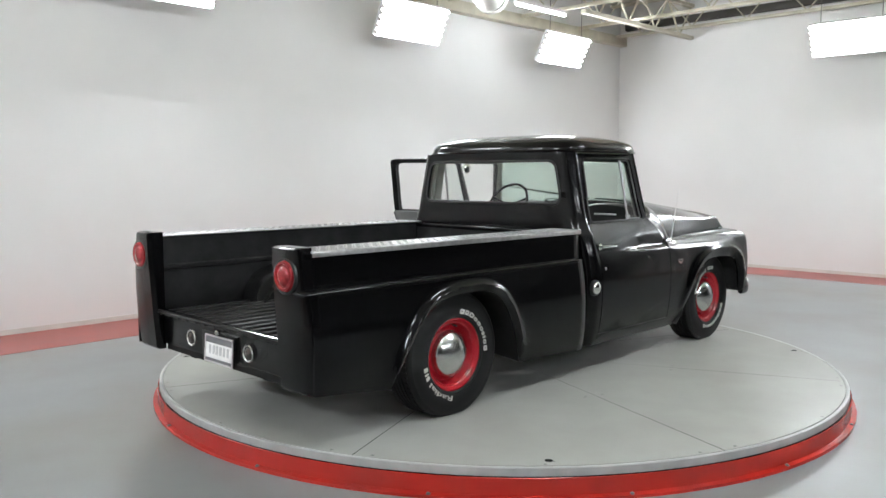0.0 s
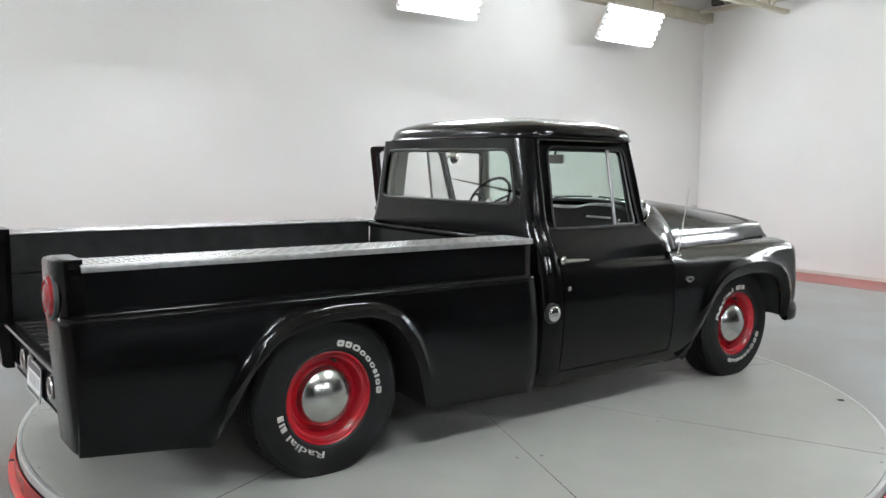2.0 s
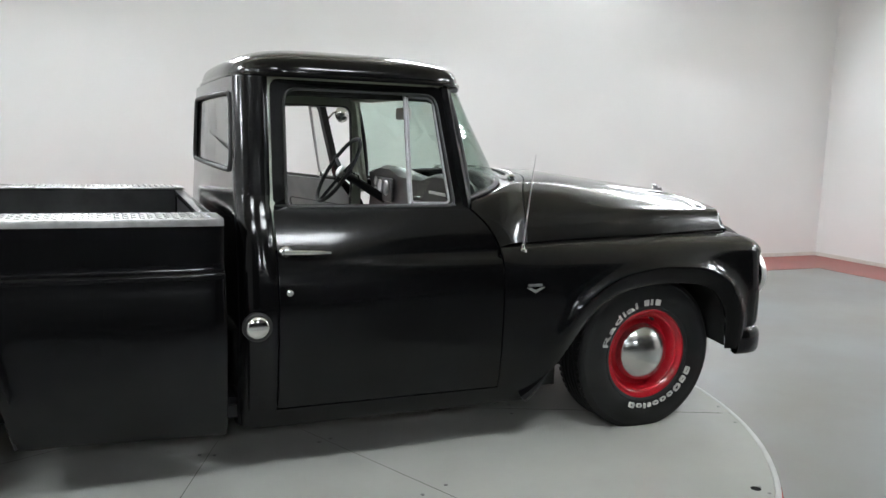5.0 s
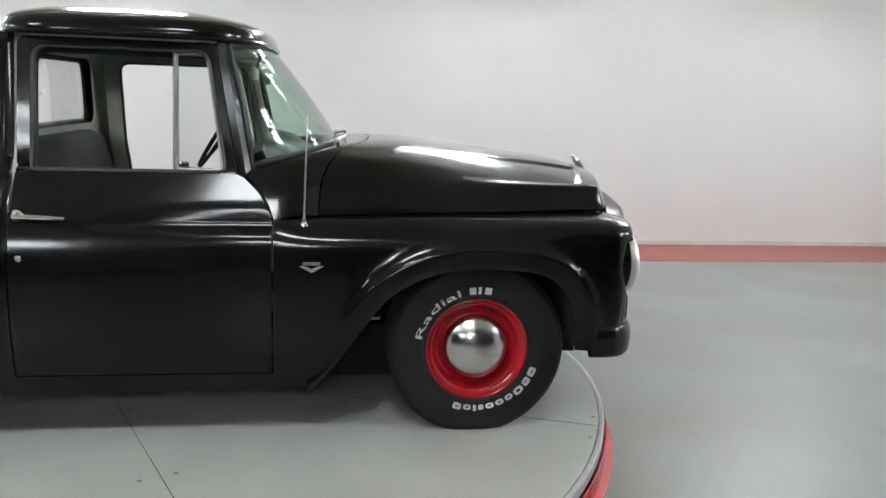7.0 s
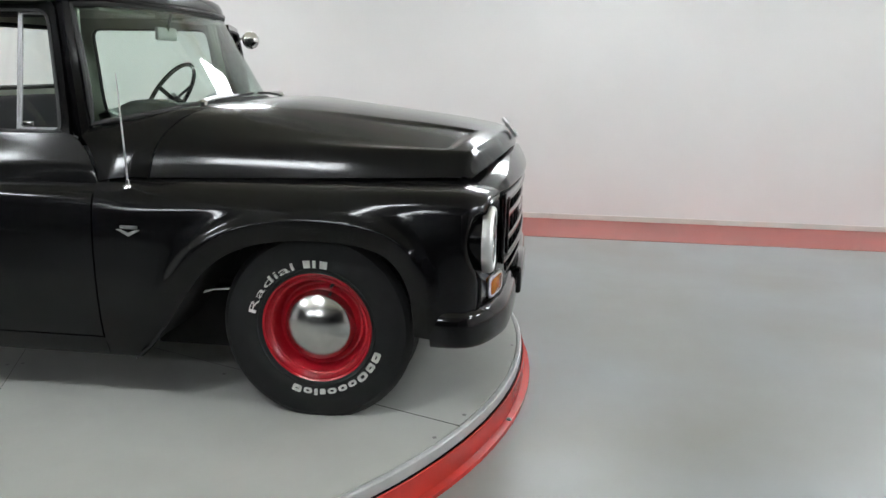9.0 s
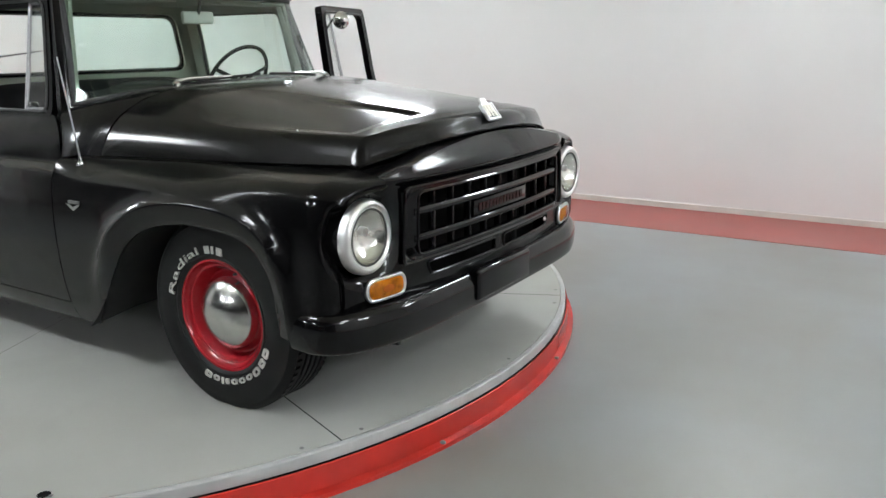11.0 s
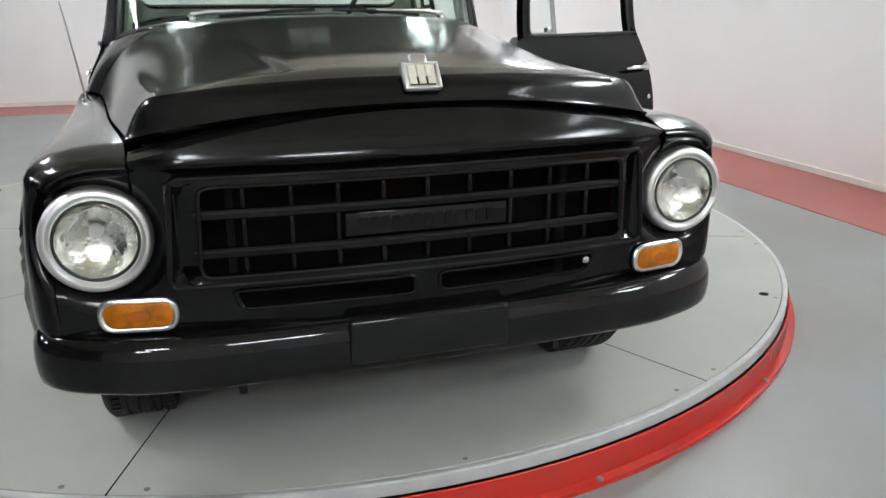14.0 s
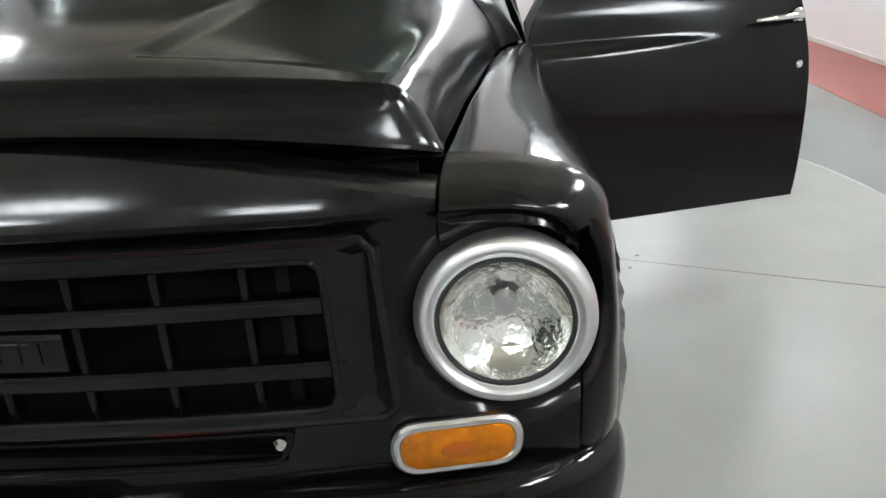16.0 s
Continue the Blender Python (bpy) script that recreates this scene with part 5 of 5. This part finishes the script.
part("mast", tube([(2.58, -0.915, 1.10), (2.586, -0.94, 1.30), (2.594, -0.972, 1.527)], [0.0042, 0.0034, 0.0026], 8), DULL_CHROME, ant)

# wipers
for s in (-1, 1):
    base = Vector((2.722, s * 0.50, 1.398))
    tip = Vector((2.768, s * 0.035, 1.428))
    w = part("wiper", lathe([(0.020, -0.012), (0.019, 0.006), (0.011, 0.015), (0, 0.017)], 16, m=Matrix.Translation(base)), CHROME, truck, "chrome windshield wiper")
    mid = base.lerp(tip, 0.4) + Vector((0.018, 0, 0.014))
    part("arm", tube([base + Vector((0, 0, 0.012)), base.lerp(tip, 0.15) + Vector((0.006, 0, 0.018)), mid, base.lerp(tip, 0.62) + Vector((0.014, 0, 0.010))], [0.010, 0.008, 0.0055, 0.004], 8), DULL_CHROME, w)
    part("blade", tube([base.lerp(tip, 0.22) + Vector((0.002, 0, 0.002)), base.lerp(tip, 0.6) + Vector((0.012, 0, 0.005)), tip], 0.005, 6, flat=1.6), SEAL, w)

# ---- cab inside ----
part("cab_floor", box((1.28, -0.84, 0.47), (2.62, 0.84, 0.50)), VINYL, truck, smooth=0)
part("firewall", box((2.56, -0.72, 0.47), (2.60, 0.72, 1.20)), UNDER, truck, smooth=0)
seat = part("seat_cushion", box((1.42, -0.70, 0.72), (1.98, 0.70, 0.93), 0.05, seg=3), VINYL, truck, "black vinyl bench seat")
rows = []
for y in np.linspace(-0.71, 0.71, 31):
    e = 0.04 * (abs(y) / 0.71) ** 6
    rows.append([(x, y, z - (e if z > 1.0 else 0)) for x, z in ((1.52, 0.90), (1.475, 1.1), (1.43, 1.30), (1.405, 1.365), (1.375, 1.385), (1.34, 1.37), (1.33, 1.30), (1.36, 1.0), (1.40, 0.86))])
part("seat_backrest", clean(faces_from(rows, closed_v=True)), VINYL, truck, "black vinyl bench backrest", smooth=50)
rows = []
for y in np.linspace(-0.72, 0.72, 41):
    xf = float(np.interp(abs(y), [0, 0.25, 0.5, 0.69, 0.78], [2.70, 2.68, 2.60, 2.45, 2.32])) - 0.06
    hump = 0.035 * math.exp(-((y - 0.42) / 0.19) ** 4) + 0.03 * math.exp(-((y + 0.42) / 0.19) ** 4)
    rows.append([(max(xf, 2.42), y, 1.335), (min(2.50, max(xf - 0.05, 2.41)), y, 1.36 + hump * 0.8), (2.40, y, 1.375 + hump), (2.36, y, 1.355 + hump), (2.375, y, 1.28), (2.36, y, 1.12), (2.40, y, 1.06), (2.5, y, 1.06)])
part("dashboard", clean(faces_from(rows, closed_v=True)), DASH, truck, "black painted dashboard with two hoods", smooth=50)
gauge = part("gauge_panel", box((2.352, 0.27, 1.20), (2.368, 0.60, 1.34), 0.01), GAUGE, truck)
for k, (y, z, r) in enumerate(((0.36, 1.28, 0.045), (0.47, 1.28, 0.045), (0.55, 1.25, 0.025), (0.55, 1.31, 0.025))):
    part("gauge", lathe([(r, 0), (r, 0.006), (r * 0.9, 0.009), (r * 0.86, 0.004), (0, 0.004)], 24, m=Matrix.Translation((2.353, y, z)) @ Matrix.Rotation(radians(-90), 4, "Y")), DULL_CHROME, gauge)
part("dash_trim", box((2.355, -0.52, 1.30), (2.366, -0.30, 1.315), 0.003), DULL_CHROME, truck)
# steering wheel
sm = Matrix.Translation((2.090, 0.455, 1.378)) @ Matrix.Rotation(radians(-58), 4, "Y")
wheel_pts = [sm @ Vector((0.212 * math.cos(2 * math.pi * k / 40), 0.212 * math.sin(2 * math.pi * k / 40), 0)) for k in range(40)]
steer = part("steering_wheel", tube(wheel_pts, 0.0115, 8, closed=True), VINYL, truck, "thin black two-spoke steering wheel")
for a in (200, 340, 90):
    a = radians(a + 90)
    part("spoke", tube([sm @ Vector((0, 0, -0.03)), sm @ Vector((0.212 * math.cos(a), 0.212 * math.sin(a), 0))], 0.008, 6, flat=1.5), VINYL, steer)
part("horn_button", lathe([(0.035, -0.03), (0.035, -0.005), (0.02, 0.004), (0, 0.006)], 20, m=sm), DULL_CHROME, steer)
part("steering_column", tube([sm @ Vector((0, 0, -0.02)), (2.42, 0.455, 1.18), (2.55, 0.455, 1.05)], 0.026, 10), VINYL, truck)
part("shift_lever", tube([(2.22, 0.45, 1.31), (2.17, 0.33, 1.36), (2.12, 0.24, 1.37)], 0.007, 8), CHROME, truck)
mirror = part("inside_mirror", box((2.305, -0.10, 1.672), (2.33, 0.10, 1.735), 0.012), TRIM_WHITE, truck, "pale rectangular inside mirror")
part("mirror_stem", tube([(2.325, 0.0, 1.72), (2.35, 0.0, 1.80)], 0.008, 8), SEAL, mirror)
for s in (-1, 1):
    part("sun_visor", box((2.20, s * 0.38 - 0.24, 1.775), (2.34, s * 0.38 + 0.24, 1.790), 0.006), TRIM_GREY, truck)

PLATE_GREY = material("plate_grey", (0.55, 0.55, 0.56), 0.5)

# ---- bed ----
BEDZ = 0.765
rows = []
ys_b = []
for k in range(13):
    c = -0.66 + 0.11 * k
    ys_b += [(c - 0.028, 0), (c - 0.020, 0.014), (c + 0.020, 0.014), (c + 0.028, 0)]
rows = [[(x, y, BEDZ - 0.014 + h) for y, h in [(-0.71, 0)] + ys_b + [(0.71, 0)]] for x in (-1.125, -0.5, 0.3, 1.205)]
part("bed_floor", sheet(rows, 0.02, (0, 0, 0)), LINER, truck, "black ribbed bed floor", smooth=25)
for s in (-1, 1):
    rows = [[(x, s * y, z) for y, z in ((0.715, BEDZ - 0.03), (0.715, 1.02), (0.705, 1.03), (0.705, 1.05), (0.715, 1.06), (0.72, 1.241))] for x in np.linspace(-1.12, 1.205, 10)]
    part("bed_inner_wall", sheet(rows, 0.012, (0, s * 2, 0.9)), LINER, truck)
    rows = []
    for t in np.linspace(0, math.pi, 21):
        x, z = -0.02 + 0.47 * math.cos(t), BEDZ - 0.02 + 0.285 * math.sin(t) ** 0.75
        rows.append([(x, s * y, zz) for y, zz in ((0.715, z), (0.60, z), (0.565, z - 0.012 * math.sin(t)), (0.55, z - 0.04 * math.sin(t)), (0.55, BEDZ - 0.02))])
    part("wheel_tub", clean(faces_from(rows)), LINER, truck)
    # rail cap of diamond plate
    cap = part("rail_cap", box((-1.10, s * 0.82 - 0.114, 1.242), (1.252, s * 0.82 + 0.114, 1.252), 0.003), PLATE_METAL, truck, "bright diamond-plate rail cap")
    part("cap_lip", box((-1.10, s * 0.934 - 0.002, 1.222), (1.252, s * 0.934 + 0.002, 1.250), 0.001), PLATE_METAL, cap)
    treads = None
    for i in range(77):
        for j in range(6):
            x, y = -1.08 + 0.03 * i, s * 0.82 - 0.098 + 0.039 * j
            own = bmesh.new()
            bmesh.ops.create_cube(own, size=1)
            moved(own, Matrix.Translation((x, y, 1.2525)) @ Matrix.Rotation(radians(45 if (i + j) % 2 else -45), 4, "Z") @ Matrix.Diagonal((0.027, 0.008, 0.0045, 1)))
            treads = treads or bmesh.new()
            vs = [treads.verts.new(v.co) for v in own.verts]
            own.verts.index_update()
            for f in own.faces:
                treads.faces.new([vs[v.index] for v in f.verts])
            own.free()
    part("tread_pattern", treads, PLATE_METAL, cap, smooth=0, kind="stuff")
    # rear corner post
    rows = []
    wide = spline([0.50, 0.70, 0.9, 1.01, 1.03, 1.04, 1.052, 1.065, 1.25], [0.978, 0.995, 0.984, 0.963, 0.964, 0.961, 0.934, 0.930, 0.925])
    for z, xr in ((0.505, -1.135), (0.52, -1.15), (0.70, -1.165), (0.90, -1.178), (1.02, -1.186), (1.035, -1.188), (1.045, -1.189), (1.055, -1.189), (1.12, -1.191), (1.20, -1.195), (1.252, -1.196), (1.266, -1.191), (1.272, -1.175)):
        yside = wide(z) + 0.002 - (0.012 if z > 1.25 else 0)
        yo = yside - 0.032
        rows.append([(x, s * y, z) for x, y in ((-1.09, 0.70), (xr + 0.02, 0.70), (xr, 0.712), (xr, 0.80), (xr + 0.002, yo - 0.03), (xr + 0.008, yo - 0.008), (xr + 0.022, yo + (yside - yo) * 0.5), (xr + 0.05, yside), (-1.09, yside))])
    bm = faces_from(rows, closed_v=True)
    bm.verts.ensure_lookup_table()
    bm.faces.new([bm.verts[k] for k in range(9)])
    bm.faces.new([bm.verts[len(rows) * 9 - 9 + k] for k in range(9)])
    post = part("corner_post", clean(bm), PAINT, truck, "satin black rear corner post")
    m = Matrix.Translation((-1.188, s * 0.822, 1.125)) @ Matrix.Rotation(radians(-90), 4, "Y")
    lamp = part("tail_light", lathe([(0.096, -0.01), (0.097, 0.004), (0.092, 0.008), (0.084, 0.006), (0.083, -0.01)], 40, m=m), SEAL, truck, "round red tail light")
    part("lens", lathe([(0.083, 0.0), (0.082, 0.010), (0.076, 0.018), (0.066, 0.020), (0.060, 0.014), (0.052, 0.014), (0.046, 0.020), (0.026, 0.026), (0.0, 0.028)], 40, m=m), RED_LENS, lamp, "stepped red plastic lens")
    m = Matrix.Translation((-1.10, s * 0.325, 0.632)) @ Matrix.Rotation(radians(-90), 4, "Y")
    rl = part("reversing_light", lathe([(0.052, -0.01), (0.053, 0.010), (0.048, 0.016), (0.040, 0.012), (0.038, 0.006)], 32, m=m), WORN_CHROME, truck, "round chrome reversing light")
    part("lens", lathe([(0.038, 0.006), (0.032, 0.012), (0.016, 0.016), (0.0, 0.017)], 28, m=m), SMOKED, rl, "dim clear lens with a dark bulb socket")
part("bed_front_wall", box((1.212, -0.72, BEDZ - 0.03), (1.245, 0.72, 1.225), 0.006), LINER, truck)
part("bed_front_rail", box((1.197, -0.72, 1.205), (1.252, 0.72, 1.24), 0.01), PAINT, truck)
rows = [[(x, y, z) for x, z in ((-1.08, 0.535), (-1.092, 0.54), (-1.10, 0.56), (-1.10, 0.72), (-1.11, 0.738), (-1.13, 0.748), (-1.13, 0.765), (-1.09, 0.768))] for y in np.linspace(-0.73, 0.73, 13)]
sill = part("rear_sill", sheet(rows, 0.012, (0, 0, 0.7)), PAINT, truck, "satin black panel below the bed opening")
part("sill_edge", tube([(-1.13, y, 0.758) for y in (-0.70, 0.70)], 0.014, 8), PAINT, sill)
part("plate_recess", box((-1.103, -0.185, 0.53), (-1.098, 0.20, 0.70), 0.002), PAINT_ROUGH, sill)
tilt = Matrix.Translation((-1.118, -0.022, 0.605)) @ Matrix.Rotation(radians(4), 4, "Y")
plate = part("number_plate", moved(box((-0.002, -0.152, -0.077), (0.002, 0.152, 0.077), 0.0015), tilt), PLATE_WHITE, truck, "white number plate with dark header")
fr = None
for lo, hi in (((-0.006, -0.160, 0.073), (0.0, 0.160, 0.083)), ((-0.006, -0.160, -0.083), (0.0, 0.160, -0.073)), ((-0.006, -0.160, -0.083), (0.0, -0.149, 0.083)), ((-0.006, 0.149, -0.083), (0.0, 0.160, 0.083))):
    fr = box(lo, hi, bm=fr)
part("plate_frame", moved(fr, tilt), DULL_CHROME, plate, smooth=0)
part("plate_header", moved(box((-0.0045, -0.148, 0.036), (-0.001, 0.148, 0.073)), tilt), PLATE_DARK, plate, smooth=0)
part("plate_footer", moved(box((-0.0045, -0.148, -0.073), (-0.001, 0.148, -0.056)), tilt), PLATE_DARK, plate, smooth=0)
for a, b in bars(0.24, 0.05, 6, 0.6, random.Random(2)):
    part("printed_bar", moved(box((-0.0035, a, -0.030), (-0.001, b, 0.022)), tilt), PLATE_GREY, plate, smooth=0)
part("plate_light", lathe([(0.016, 0), (0.016, 0.02), (0.01, 0.028), (0, 0.03)], 14, m=Matrix.Translation((-1.125, -0.02, 0.70))), CHROME, sill)
part("rear_crossmember", box((-1.08, -0.70, 0.50), (-1.04, 0.70, 0.62)), UNDER, truck, smooth=0)
part("bed_underside", box((-1.05, -0.70, 0.66), (1.15, 0.70, 0.70)), UNDER, truck, smooth=0)
